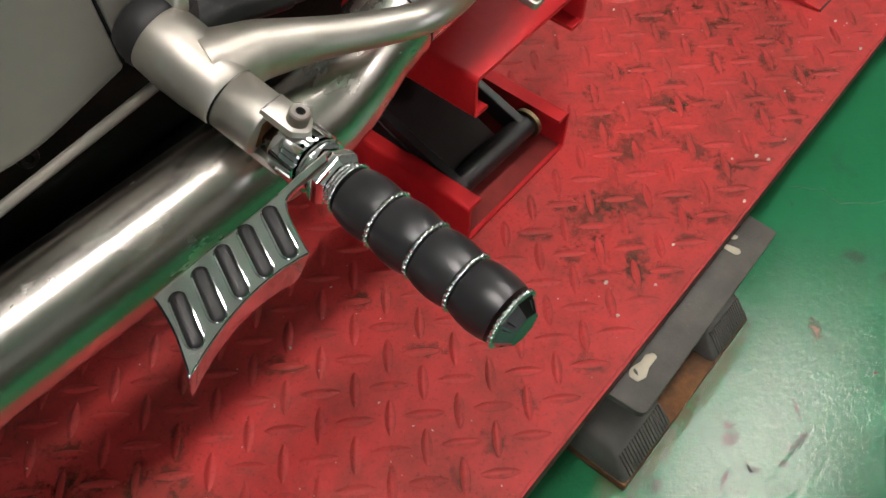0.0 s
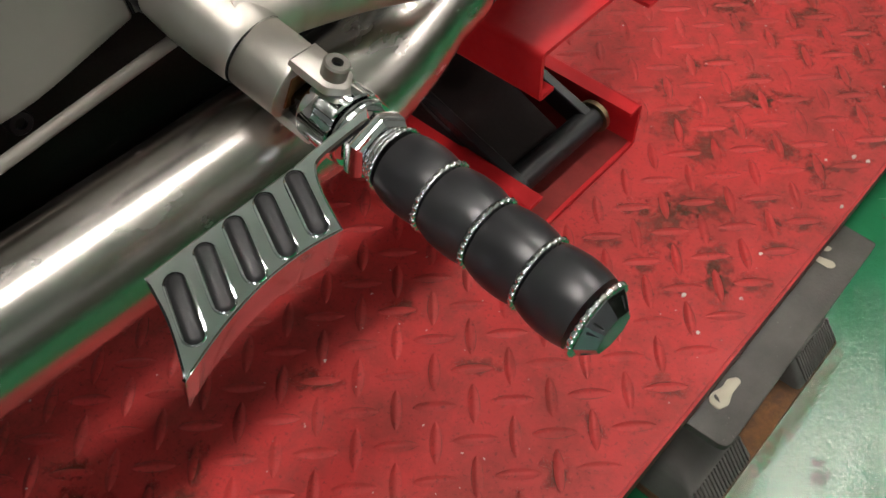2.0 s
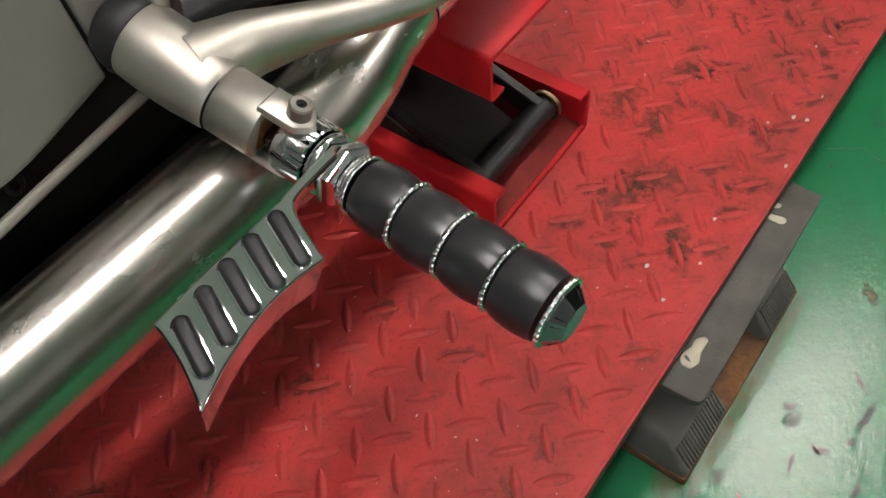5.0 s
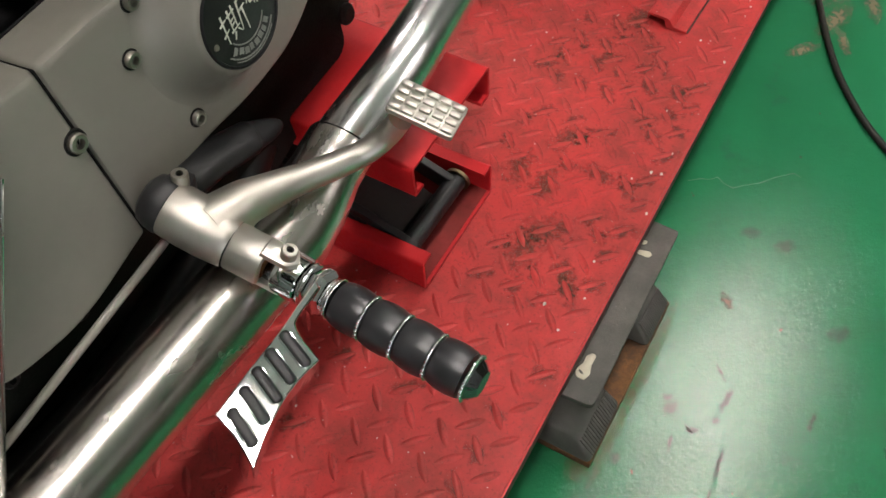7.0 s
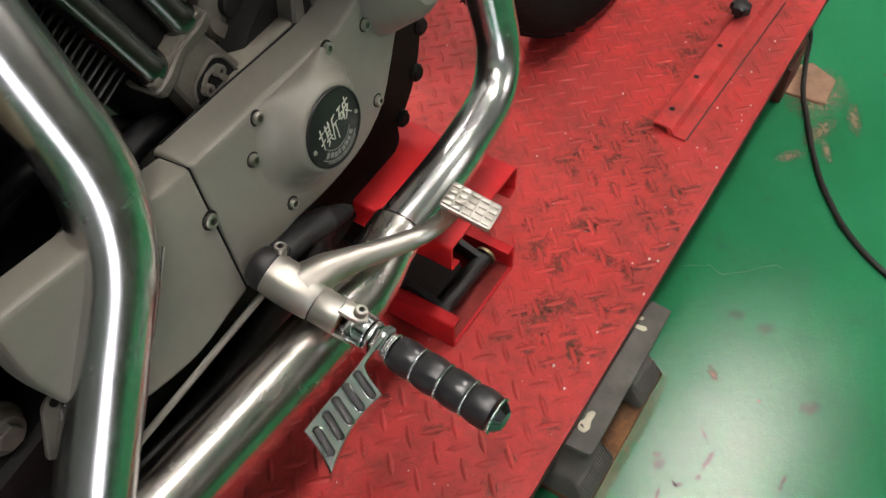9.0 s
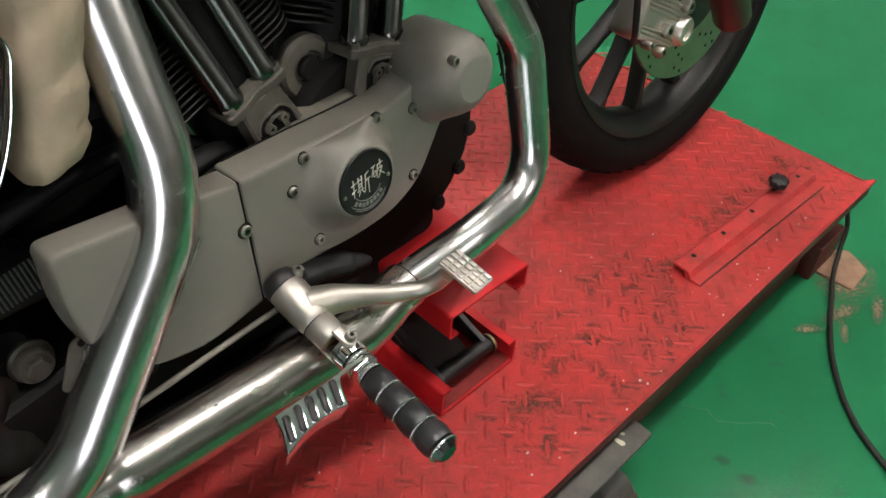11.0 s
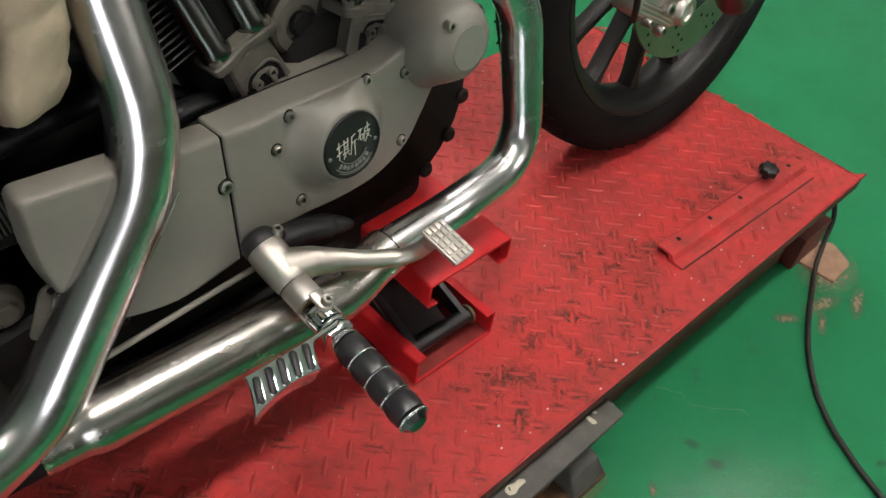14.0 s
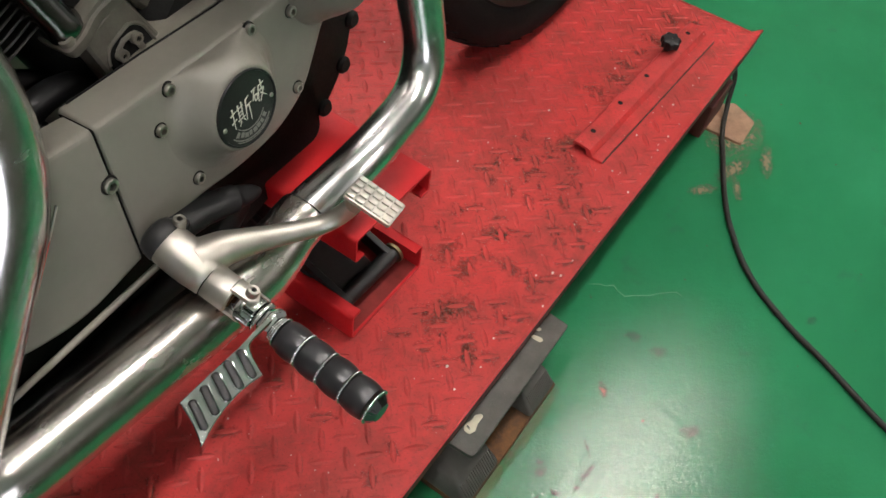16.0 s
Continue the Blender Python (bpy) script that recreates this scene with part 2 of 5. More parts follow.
def share(name, ob, parent, m):
    o = new(name, ob.data)
    o.parent = parent
    o.matrix_local = m
    return o


def loft(rings, cap=True, bm=None, close=True):
    bm = bm or bmesh.new()
    vs = [[bm.verts.new(p) for p in r] for r in rings]
    n = len(rings[0])
    for a, b in zip(vs, vs[1:]):
        for i in range(n if close else n - 1):
            j = (i + 1) % n
            bm.faces.new((a[i], a[j], b[j], b[i]))
    if cap:
        bm.faces.new(vs[0][::-1])
        bm.faces.new(vs[-1])
    return bm


def frames_along(pts):
    pts = [Vector(p) for p in pts]
    out, up = [], None
    for i, p in enumerate(pts):
        t = (pts[min(i + 1, len(pts) - 1)] - pts[max(i - 1, 0)]).normalized()
        if up is None:
            up = t.orthogonal().normalized()
        up = (up - t * up.dot(t)).normalized()
        out.append((p, up, t.cross(up)))
    return out


def sweep(pts, radii, n=24, cap=True, bm=None, flat=(1, 1)):
    """A tube along points; radii is a number or one for each point."""
    if not hasattr(radii, "__len__"):
        radii = [radii] * len(pts)
    rings = []
    for (p, a, b), r in zip(frames_along(pts), radii):
        rings.append([p + a * (r * flat[0] * math.cos(k * math.tau / n)) + b * (r * flat[1] * math.sin(k * math.tau / n)) for k in range(n)])
    return loft(rings, cap, bm)


def bend(pts, radius, steps=10):
    """A polyline whose corners are rounded."""
    pts = [Vector(p) for p in pts]
    rr = radius if hasattr(radius, "__len__") else [radius] * len(pts)
    out = [pts[0]]
    for i in range(1, len(pts) - 1):
        a, b, c = pts[i - 1], pts[i], pts[i + 1]
        u, v = (a - b).normalized(), (c - b).normalized()
        half = u.angle(v) / 2
        d = min(rr[i] / math.tan(half), (a - b).length * 0.48, (c - b).length * 0.48)
        p, q = b + u * d, b + v * d
        for k in range(steps + 1):
            s = k / steps
            out.append(p * (1 - s) ** 2 + b * 2 * s * (1 - s) + q * s * s)
    out.append(pts[-1])
    return out


def dense(pts, step):
    out = []
    for a, b in zip(pts, pts[1:]):
        n = max(1, int((Vector(b) - Vector(a)).length / step))
        out += [Vector(a).lerp(Vector(b), k / n) for k in range(n)]
    return out + [Vector(pts[-1])]


def frame_on(a, b):
    """A matrix with its origin at a and its z axis towards b."""
    a, b = Vector(a), Vector(b)
    return Matrix.Translation(a) @ (b - a).to_track_quat("Z", "Y").to_matrix().to_4x4()


def lathe(profile, m=Matrix(), n=32, cap=True, bm=None, wave=None):
    """Rings of (height, radius) round the z axis of m."""
    rings = []
    for h, r in profile:
        rings.append([m @ Vector(((r + (wave(k, n, h) if wave else 0)) * math.cos(k * math.tau / n), (r + (wave(k, n, h) if wave else 0)) * math.sin(k * math.tau / n), h)) for k in range(n)])
    return loft(rings, cap, bm)


def box(x0, x1, y0, y1, z0, z1, bevel=0.002, bm=None, m=None, seg=2):
    fresh = bmesh.new()
    vs = [fresh.verts.new((x, y, z)) for x in (x0, x1) for y in (y0, y1) for z in (z0, z1)]
    for f in ((0, 1, 3, 2), (4, 6, 7, 5), (0, 4, 5, 1), (2, 3, 7, 6), (0, 2, 6, 4), (1, 5, 7, 3)):
        fresh.faces.new([vs[i] for i in f])
    bmesh.ops.recalc_face_normals(fresh, faces=fresh.faces)
    if bevel:
        bmesh.ops.bevel(fresh, geom=fresh.edges[:], offset=bevel, segments=seg, affect="EDGES", profile=0.5)
    if m is not None:
        bmesh.ops.transform(fresh, matrix=m, verts=fresh.verts)
    if bm is None:
        return fresh
    return join(bm, fresh)


def join(bm, other):
    me = bpy.data.meshes.new("scrap")
    other.to_mesh(me)
    other.free()
    bm.from_mesh(me)
    bpy.data.meshes.remove(me)
    return bm


def roundpoly(pts, radius, steps=5):
    """A closed 2D outline with rounded corners; the same number of points for every radius."""
    rr = radius if hasattr(radius, "__len__") else [radius] * len(pts)
    out, n = [], len(pts)
    for i in range(n):
        a, b, c = (Vector(pts[(i + k) % n]) for k in (-1, 0, 1))
        u, v = (a - b), (c - b)
        d = min(rr[i], u.length * 0.45, v.length * 0.45)
        p, q = b + u.normalized() * d, b + v.normalized() * d
        for k in range(steps + 1):
            s = k / steps
            out.append(p * (1 - s) ** 2 + b * 2 * s * (1 - s) + q * s * s)
    return out


def offset(poly, d):
    """Moves a closed 2D outline (anticlockwise) inwards by d."""
    n, out = len(poly), []
    for i in range(n):
        t = (poly[(i + 1) % n] - poly[i - 1]).normalized()
        out.append(poly[i] + Vector((-t.y, t.x)) * d)
    return out


def inset(pts, d):
    """Moves the sides of a closed control polygon (anticlockwise) inwards by d, corners mitred."""
    n, out = len(pts), []
    for i in range(n):
        a, b, c = (Vector(pts[(i + k) % n]) for k in (-1, 0, 1))
        u, v = (b - a).normalized(), (c - b).normalized()
        nu, nv = Vector((-u.y, u.x)), Vector((-v.y, v.x))
        out.append(b + (nu + nv) * (d / max(0.2, 1 + nu.dot(nv))))
    return out


def slab(poly, levels, put):
    """A solid from one outline: levels of (height, inset), put(x, y, h) gives the place."""
    return loft([[put(p.x, p.y, h) for p in offset(poly, d)] for h, d in levels])


# ---- the setting ----
def plane_box(name, x0, x1, y0, y1, z0, z1, mat, label, category):
    ob = part(name, box(x0, x1, y0, y1, z0, z1, 0), mat, None, "", 0)
    return tagged(ob, label, category, "", "structure")


WEST = -6.5
plane_box("floor", WEST, 5.0, -3.6, 4.4, -0.1, 0.0, GREEN, "glossy green epoxy workshop floor, scuffed and stained", "floor")
plane_box("wall_north", WEST, 5.0, 4.4, 4.55, -0.1, 3.1, PLASTER, "plain grey green plastered workshop wall", "wall")
plane_box("wall_east", 5.0, 5.15, -3.75, 4.55, -0.1, 3.1, PLASTER, "plain grey green plastered workshop wall", "wall")
plane_box("wall_west", WEST - 0.15, WEST, -3.75, 4.55, -0.1, 3.1, PLASTER, "plain grey green plastered workshop wall", "wall")
DOOR0, DOOR1, DOORH = -5.3, -3.0, 2.4
for x0, x1, z0, z1 in ((WEST, DOOR0, -0.1, 3.1), (DOOR1, 5.0, -0.1, 3.1), (DOOR0, DOOR1, DOORH, 3.1)):
    plane_box("wall_south", x0, x1, -3.75, -3.6, z0, z1, PLASTER, "plain grey green workshop wall beside the open shutter", "wall")
# Unseen dark panels, added only to darken the reflections in the exhausts.
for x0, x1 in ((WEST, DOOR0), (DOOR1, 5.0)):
    plane_box("dark_reflection_panel", x0, x1, -3.6, -3.585, 0.0, 1.35, DARK_WALL_PANEL, "unseen dark panel added for dark reflections in the chrome", "wall")
plane_box("pavement", -14.0, 8.0, -14.0, -3.6, -0.2, -0.1, YARD, "pale concrete yard outside the open shutter", "pavement")
plane_box("ceiling", WEST - 0.15, 5.15, -3.75, 4.55, 3.1, 3.2, ROOF, "plain grey workshop ceiling sheet", "ceiling")


def batten_lamp(x, y, z):
    top = empty("ceiling_light", pose(x, y, z), "long white ceiling batten light with glowing tubes", "ceiling light", "ceiling lights")
    part("housing", box(-0.62, 0.62, -0.13, 0.13, 0.05, 0.11, 0.006), ENAMEL, top)
    for s in (-0.06, 0.06):
        part("tube", lathe([(-0.6, 0.010), (-0.59, 0.019), (0.59, 0.019), (0.6, 0.010)], Matrix.Translation((0, s, 0.02)) @ pose(0, 0, 0, 0, 90, 0), 14), TUBEGLOW, top, "glowing fluorescent tube")
    for s in (-0.58, 0.58):
        part("hanger", box(s - 0.01, s + 0.01, -0.01, 0.01, 0.10, 3.1 - z, 0.002), ENAMEL, top)


for at in LAMPS:
    batten_lamp(*at)

# ---- the lift ----
ZL = 0.175
lift = empty("motorcycle_lift", Matrix(), "low red motorcycle lift with worn checker plate deck", "lift")
LEFT, RIGHT = 0.632, 0.0
deck = box(-1.7, 0.5667, RIGHT, LEFT, ZL - 0.006, ZL, 0)
for v in deck.verts:
    if v.co.x > 0.5:
        v.co.x = 0.5667 - 0.0267 * v.co.y / LEFT
bmesh.ops.bevel(deck, geom=deck.edges[:], offset=0.0022, segments=2, affect="EDGES")
part("deck", deck, RED_DECK, lift, "faded red painted checker plate", 10)
horn = slab([Vector(p) for p in [(0.5640, 0.0), (0.5865, 0.0), (0.5855, 0.004), (0.5660, 0.016), (0.5640, 0.016)]], [(ZL - 0.006, 0.001), (ZL - 0.005, 0), (ZL - 0.0008, 0), (ZL + 0.0004, 0.001)], lambda x, y, h: Vector((x, y, h)))
part("deck_corner", horn, RED_DECK, lift, "pointed front corner of the deck", 30)
part("front_bead", sweep([(0.5650, 0.014, ZL + 0.0004), (0.5390, LEFT - 0.004, ZL + 0.0004)], 0.0017, 10), RED_DECK, lift, "raised lip along the front edge")
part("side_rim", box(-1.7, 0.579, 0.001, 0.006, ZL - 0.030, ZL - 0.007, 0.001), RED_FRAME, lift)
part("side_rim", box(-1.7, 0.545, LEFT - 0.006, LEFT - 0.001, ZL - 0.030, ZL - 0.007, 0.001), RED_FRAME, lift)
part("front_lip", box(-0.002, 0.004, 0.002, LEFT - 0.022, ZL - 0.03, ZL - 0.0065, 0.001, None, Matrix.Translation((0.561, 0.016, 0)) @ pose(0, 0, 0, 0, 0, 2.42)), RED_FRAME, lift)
# Unseen beams, drawn down to the floor to keep light out from under the deck.
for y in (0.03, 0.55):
    part("shading_base_beam", box(-1.6, 0.465, y, y + 0.05, 0.004, ZL - 0.008, 0.003), RED_FRAME, lift)
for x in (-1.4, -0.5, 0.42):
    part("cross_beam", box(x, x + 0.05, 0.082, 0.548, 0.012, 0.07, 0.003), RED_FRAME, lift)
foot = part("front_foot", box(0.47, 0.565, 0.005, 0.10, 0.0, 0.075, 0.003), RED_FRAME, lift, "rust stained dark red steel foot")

# the clamp rail: a low angle strip with holes and a screw knob
RAIL = empty("clamp_rail", pose(0.120, 0.0668, ZL + 0.0005, 0, 0, -2.0), "red angle strip screwed on the lift deck", "rail")
prof = [(0.0, 0.0), (0.0, 0.003), (0.016, 0.0035), (0.022, 0.012), (0.027, 0.0135), (0.048, 0.0135), (0.050, 0.0120), (0.050, 0.0060), (0.048, 0.0060), (0.047, 0.0105), (0.029, 0.0100), (0.025, 0.0)]
bm = loft([[Vector((x, y, z)) for y, z in prof] for x in (0.0, 0.002, 0.374, 0.376)])
part("strip", bm, RED_DECK, RAIL, "", 25)
# Dark sliver painted for the shadow line at the strip's lower edge.
part("base_shadow_line", box(0.002, 0.374, -0.0018, 0.0, 0.0, 0.0008, 0), SHADOW_LINE, RAIL, "dark line painted for the shadow along the strip", 0)
for x in (0.036, 0.117, 0.201, 0.345):
    part("hole", lathe([(0.0136, 0.0), (0.0142, 0.0035), (0.0138, 0.0042)], Matrix.Translation((x, 0.0385, 0)), 14, False), HOLE, RAIL, "black disc painted for the shade in a screw hole")
KN = pose(0.281, 0.0455, 0.0085)
part("stem", lathe([(0, 0.005), (0.018, 0.005)], KN, 14), BLACK, RAIL)
part("knob", lathe([(0.014, 0.006), (0.016, 0.011), (0.019, 0.0150), (0.027, 0.0155), (0.030, 0.0135), (0.031, 0.009), (0.0312, 0.001)], KN @ pose(0, 0, 0, 6, -5, 0), 60, True, None,
     lambda k, n, h: 0.0015 * math.cos(7 * k * math.tau / n) if h > 0.015 else 0), BLACK, RAIL, "black star shaped plastic knob")

# ---- the step pedal beside the lift ----
step = empty("release_pedal", Matrix(), "dusty grey steel pedal bar on ribbed rubber blocks", "pedal")
poly = roundpoly([(-0.3440, -0.0285), (-0.1160, -0.0255), (-0.1150, 0.012), (-0.3462, 0.012)], [0.008, 0.003, 0.002, 0.002])
part("bar", slab(poly, [(0.1208, 0.0006), (0.1214, 0), (0.1284, 0), (0.1290, 0.0008)], lambda x, y, h: Vector((x, y, h))), BARGREY, step, "scuffed grey flat steel bar")


def smear(outline, z):
    """A thin pad of dried sealant with a rounded rim."""
    poly_ = roundpoly([Vector(p) for p in outline], 0.0022, 4)
    bm_s = slab(poly_, [(z, 0), (z + 0.0007, 0.0002), (z + 0.0012, 0.0009)], lambda x, y, h: Vector((x, y, h)))
    return part("sealant_mark", bm_s, CREAM, step, "cream sealant smear")


smear([(-0.3228, -0.0009), (-0.3229, -0.0087), (-0.3147, -0.0122), (-0.3057, -0.0092), (-0.2932, -0.0094), (-0.2917, -0.0051), (-0.2976, -0.0003), (-0.3055, -0.0011), (-0.3123, 0.0016), (-0.3175, 0.0021)], 0.1289)
part("slot", slab(roundpoly([Vector((-0.3142, -0.0006)), Vector((-0.3155, -0.0040)), Vector((-0.3180, -0.0066)), Vector((-0.3178, -0.0030)), Vector((-0.3164, -0.0004))], 0.0008, 3), [(0.1296, 0), (0.1303, 0)], lambda x, y, h: Vector((x, y, h))), BARGREY, step, "dark hole in the bar")
smear([(-0.1628, 0.0026), (-0.1588, 0.0026), (-0.1562, -0.0086), (-0.1586, -0.0112), (-0.1627, -0.0090)], 0.1289)
smear([(-0.1500, 0.0034), (-0.1452, 0.0026), (-0.1445, -0.0010), (-0.1485, -0.0002)], 0.1289)


def rubber_block(x0, x1):
    rings = [[Vector((p.x, p.y, h)) for p in roundpoly([(x0 + d, y), (x1 - d, y), (x1 - d, 0.05), (x0 + d, 0.05)], 0.007)]
             for h, y, d in ((0.012, -0.0405, 0.0), (0.021, -0.0405, 0.0), (0.044, -0.0240, 0.004), (0.049, -0.0190, 0.007), (0.052, -0.0110, 0.012), (0.053, 0.0, 0.018))]
    blk = part("rubber_block", loft(rings), PADRUBBER, step, "ribbed dusty black rubber block")
    n = 17
    lean = Matrix.Translation((0, -0.0405, 0.0215)) @ pose(0, 0, 0, -35.6, 0, 0)
    for k in range(n):
        x = x0 + 0.007 + (x1 - x0 - 0.014) * k / (n - 1)
        part("rib", box(x - 0.0011, x + 0.0011, -0.0013, 0.004, 0.0, 0.0275, 0.0005, None, lean, 1), PADRUBBER, blk)


rubber_block(-0.352, -0.276)
rubber_block(-0.196, -0.132)
part("base_plate", box(-0.353, -0.128, -0.0418, 0.06, 0.0, 0.012, 0.002), RUST, step, "rust stained steel base plate")
part("link", box(-0.262, -0.205, -0.004, 0.010, 0.012, 0.1205, 0.003), RUST, step, "rusty steel link")

# ---- floor clutter ----
cable_pts = [(0.50, 0.06, 0.10), (0.545, 0.045, 0.14), (0.575, 0.012, 0.085), (0.556, -0.004, 0.03), (0.51, -0.022, 0.008), (0.467, -0.042, 0.006), (0.363, -0.091, 0.006), (0.309, -0.124, 0.006),
             (0.234, -0.19, 0.006), (0.188, -0.263, 0.006), (0.16, -0.33, 0.006), (0.09, -0.50, 0.006), (0.05, -0.8, 0.006), (0.2, -1.3, 0.006)]
cb = bpy.data.curves.new("cable", "CURVE")
cb.dimensions, cb.bevel_depth, cb.bevel_resolution, cb.resolution_u = "3D", 0.0044, 4, 16
sp = cb.splines.new("BEZIER")
sp.bezier_points.add(len(cable_pts) - 1)
for bp, p in zip(sp.bezier_points, cable_pts):
    bp.co, bp.handle_left_type, bp.handle_right_type = p, "AUTO", "AUTO"
cb.materials.append(CABLE)
tagged(new("cable", cb), "black rubber cable trailing over the green floor", "cable")
board = part("board_piece", slab(roundpoly([(0.505, -0.062), (0.575, -0.060), (0.60, -0.01), (0.56, 0.03), (0.50, 0.02)], 0.006), [(0, 0), (0.005, 0.0), (0.007, 0.003)], lambda x, y, h: Vector((x, y, h))), WOOD)
tagged(board, "flat orange brown board scrap on the floor", "board")


disc_bm = bmesh.new()
disc_bm.faces.new([disc_bm.verts.new((math.cos(k * math.tau / 24), math.sin(k * math.tau / 24), 0)) for k in range(24)])
DISC_MESH = {}


def floor_spot(name, x, y, r, mat, label, squash=0.6, turn=0.0, lift_=0.0004):
    """A soft edged stain or worn patch that lies on the floor."""
    if mat.name not in DISC_MESH:
        me = bpy.data.meshes.new(name)
        disc_bm.to_mesh(me)
        me.materials.append(mat)
        DISC_MESH[mat.name] = me
    ob = new(name, DISC_MESH[mat.name])
    ob.matrix_world = pose(x, y, lift_, 0, 0, turn) @ Matrix.Diagonal((r, r * squash, 1, 1))
    return tagged(ob, label, "floor stain", "floor stains", "stuff")


rnd = random.Random(5)
for x, y, r, sq in ((0.019, -0.092, 0.016, 0.6), (0.018, -0.134, 0.016, 0.7), (-0.071, -0.226, 0.018, 0.6), (-0.2467, -0.0903, 0.012, 0.6), (-0.236, -0.083, 0.008, 0.6), (-0.238, -0.140, 0.006, 0.7), (-0.329, -0.0607, 0.009, 0.7), (-0.187, -0.313, 0.012, 0.6), (-0.368, -0.142, 0.009, 0.5), (-0.26, -0.121, 0.008, 0.5), (0.22, -0.30, 0.012, 0.6)):
    floor_spot("floor_stain", x, y, r, FLOORDIRT, "small dried brown stain on the green floor", sq, rnd.uniform(0, 180), 0.0004 + 0.00001 * len(DISC_MESH))
for x, y, r, sq, tn in ((-0.089, -0.099, 0.014, 0.5, 40), (0.44, -0.075, 0.050, 0.35, -15), (0.36, -0.052, 0.030, 0.4, -40), (0.50, -0.115, 0.045, 0.3, 20), (0.53, -0.040, 0.075, 0.7, 0), (0.40, -0.10, 0.03, 0.3, 30), (0.62, 0.21, 0.012, 0.4, 50), (0.66, 0.14, 0.014, 0.4, 20)):
    floor_spot("floor_chip", x, y, r, FLOORWEAR, "worn patch where the green paint is scuffed", sq, tn, 0.0006 + 0.00002 * rnd.random())
for x, y, r, sq, tn in ((-0.2100, -0.1410, 0.026, 0.16, -5), (-0.2850, -0.1590, 0.026, 0.13, 4), (-0.3300, -0.1620, 0.022, 0.10, 2), (-0.2850, -0.1055, 0.015, 0.18, 8), (-0.190, -0.230, 0.018, 0.2, 0), (-0.181, -0.125, 0.014, 0.2, 45), (-0.262, -0.118, 0.010, 0.2, 60)):
    floor_spot("floor_scuff", x, y, r, SCUFF, "dark rubber scuff on the green floor", sq, tn, 0.0008)
for x, y, r, sq, tn in ((-0.30, -0.046, 0.075, 0.13, 1), (-0.20, -0.047, 0.085, 0.12, 1), (-0.356, -0.030, 0.020, 0.7, 0)):
    floor_spot("rust_bleed", x, y, r, BLEED, "yellowish rust bleeding from the pedal base", sq, tn, 0.0009 + 0.00001 * r)
disc_bm.free()
crack = sweep([(x, y, 0.0002) for x, y in [(0.060, 0.006), (0.071, -0.008), (0.074, -0.017), (0.083, -0.026), (0.077, -0.036), (0.075, -0.049), (0.086, -0.060), (0.10, -0.078), (0.113, -0.087), (0.134, -0.109), (0.132, -0.120)]], [0.0003, 0.0007, 0.0002, 0.0006, 0.0002, 0.0007, 0.0003, 0.0005, 0.0002, 0.0006, 0.0002], 6, True, None, (1, 0.6))
tagged(part("floor_crack", crack, PALE), "thin pale crack in the green floor paint", "floor crack", "", "stuff")

# ---- the scissor jack under the engine ----
jack = empty("scissor_jack", Matrix(), "bright red steel scissor jack lifting the engine", "jack")


def channel(name, x0, x1, y0, y1, z, h, t, up, lip, parent):
    s = 1 if up else -1
    prof = [(x0, z + s * h), (x0, z), (x1, z), (x1, z + s * h)]
    if lip:
        prof = [(x0 + lip, z + s * h)] + prof + [(x1 - lip, z + s * h)]
    line = [Vector((x, zz)) for x, zz in bend2(prof, 0.005)]
    n = len(line)
    inner = []
    for i, p in enumerate(line):
        tt = (line[min(i + 1, n - 1)] - line[max(i - 1, 0)]).normalized()
        inner.append(p + Vector((-tt.y, tt.x)) * t * s)
    ring = line + inner[::-1]
    bmc = loft([[Vector((p.x, y, p.y)) for p in ring] for y in (y0, y1)])
    return part(name, bmc, RED_JACK, parent, "", 35)


def bend2(pts, r):
    return [(p.x, p.y) for p in bend([(a, b, 0) for a, b in pts], r, 4)]


channel("base_channel", -0.331, -0.194, 0.160, 0.52, ZL + 0.002, 0.044, 0.003, True, 0.0155, jack)
channel("top_channel", -0.3220, -0.1870, 0.1665, 0.52, 0.348, 0.038, 0.003, False, 0.0155, jack)
part("drain_hole", lathe([(0.0052, 0.0), (0.0056, 0.0032), (0.005, 0.0040)], Matrix.Translation((-0.2545, 0.1795, ZL)), 14, False), HOLE, jack)
part("cross_bar", sweep([(-0.316, 0.189, 0.207), (-0.214, 0.187, 0.207)], 0.0104, 20), BLACK, jack, "black round cross bar")
part("bar_washer", lathe([(-0.002, 0.006), (-0.002, 0.0135), (0.002, 0.0135), (0.002, 0.006)], frame_on((-0.2165, 0.187, 0.207), (-0.1, 0.187, 0.207)), 24), BRASS, jack, "dull brass washer on the bar")


def link_plate(x, a, c, wd, th, mat, label):
    """A flat bar with rounded ends between two pins (y, z)."""
    a, c = Vector(a), Vector(c)
    poly = capsule_outline(a, c, wd)
    return part("link_plate", loft([[Vector((x + h, p.x, p.y)) for p in offset(poly, d)] for h, d in ((-th / 2, 0.0008), (-th / 2 + 0.0008, 0), (th / 2 - 0.0008, 0), (th / 2, 0.0008))]), mat, jack, label, 40)


def capsule_outline(a, c, r, n=8):
    d = (c - a).normalized()
    q = Vector((-d.y, d.x))
    res = [c + d * (r * math.sin(k * math.pi / n)) - q * (r * math.cos(k * math.pi / n)) for k in range(n + 1)]
    return res + [a - d * (r * math.sin(k * math.pi / n)) + q * (r * math.cos(k * math.pi / n)) for k in range(n + 1)]


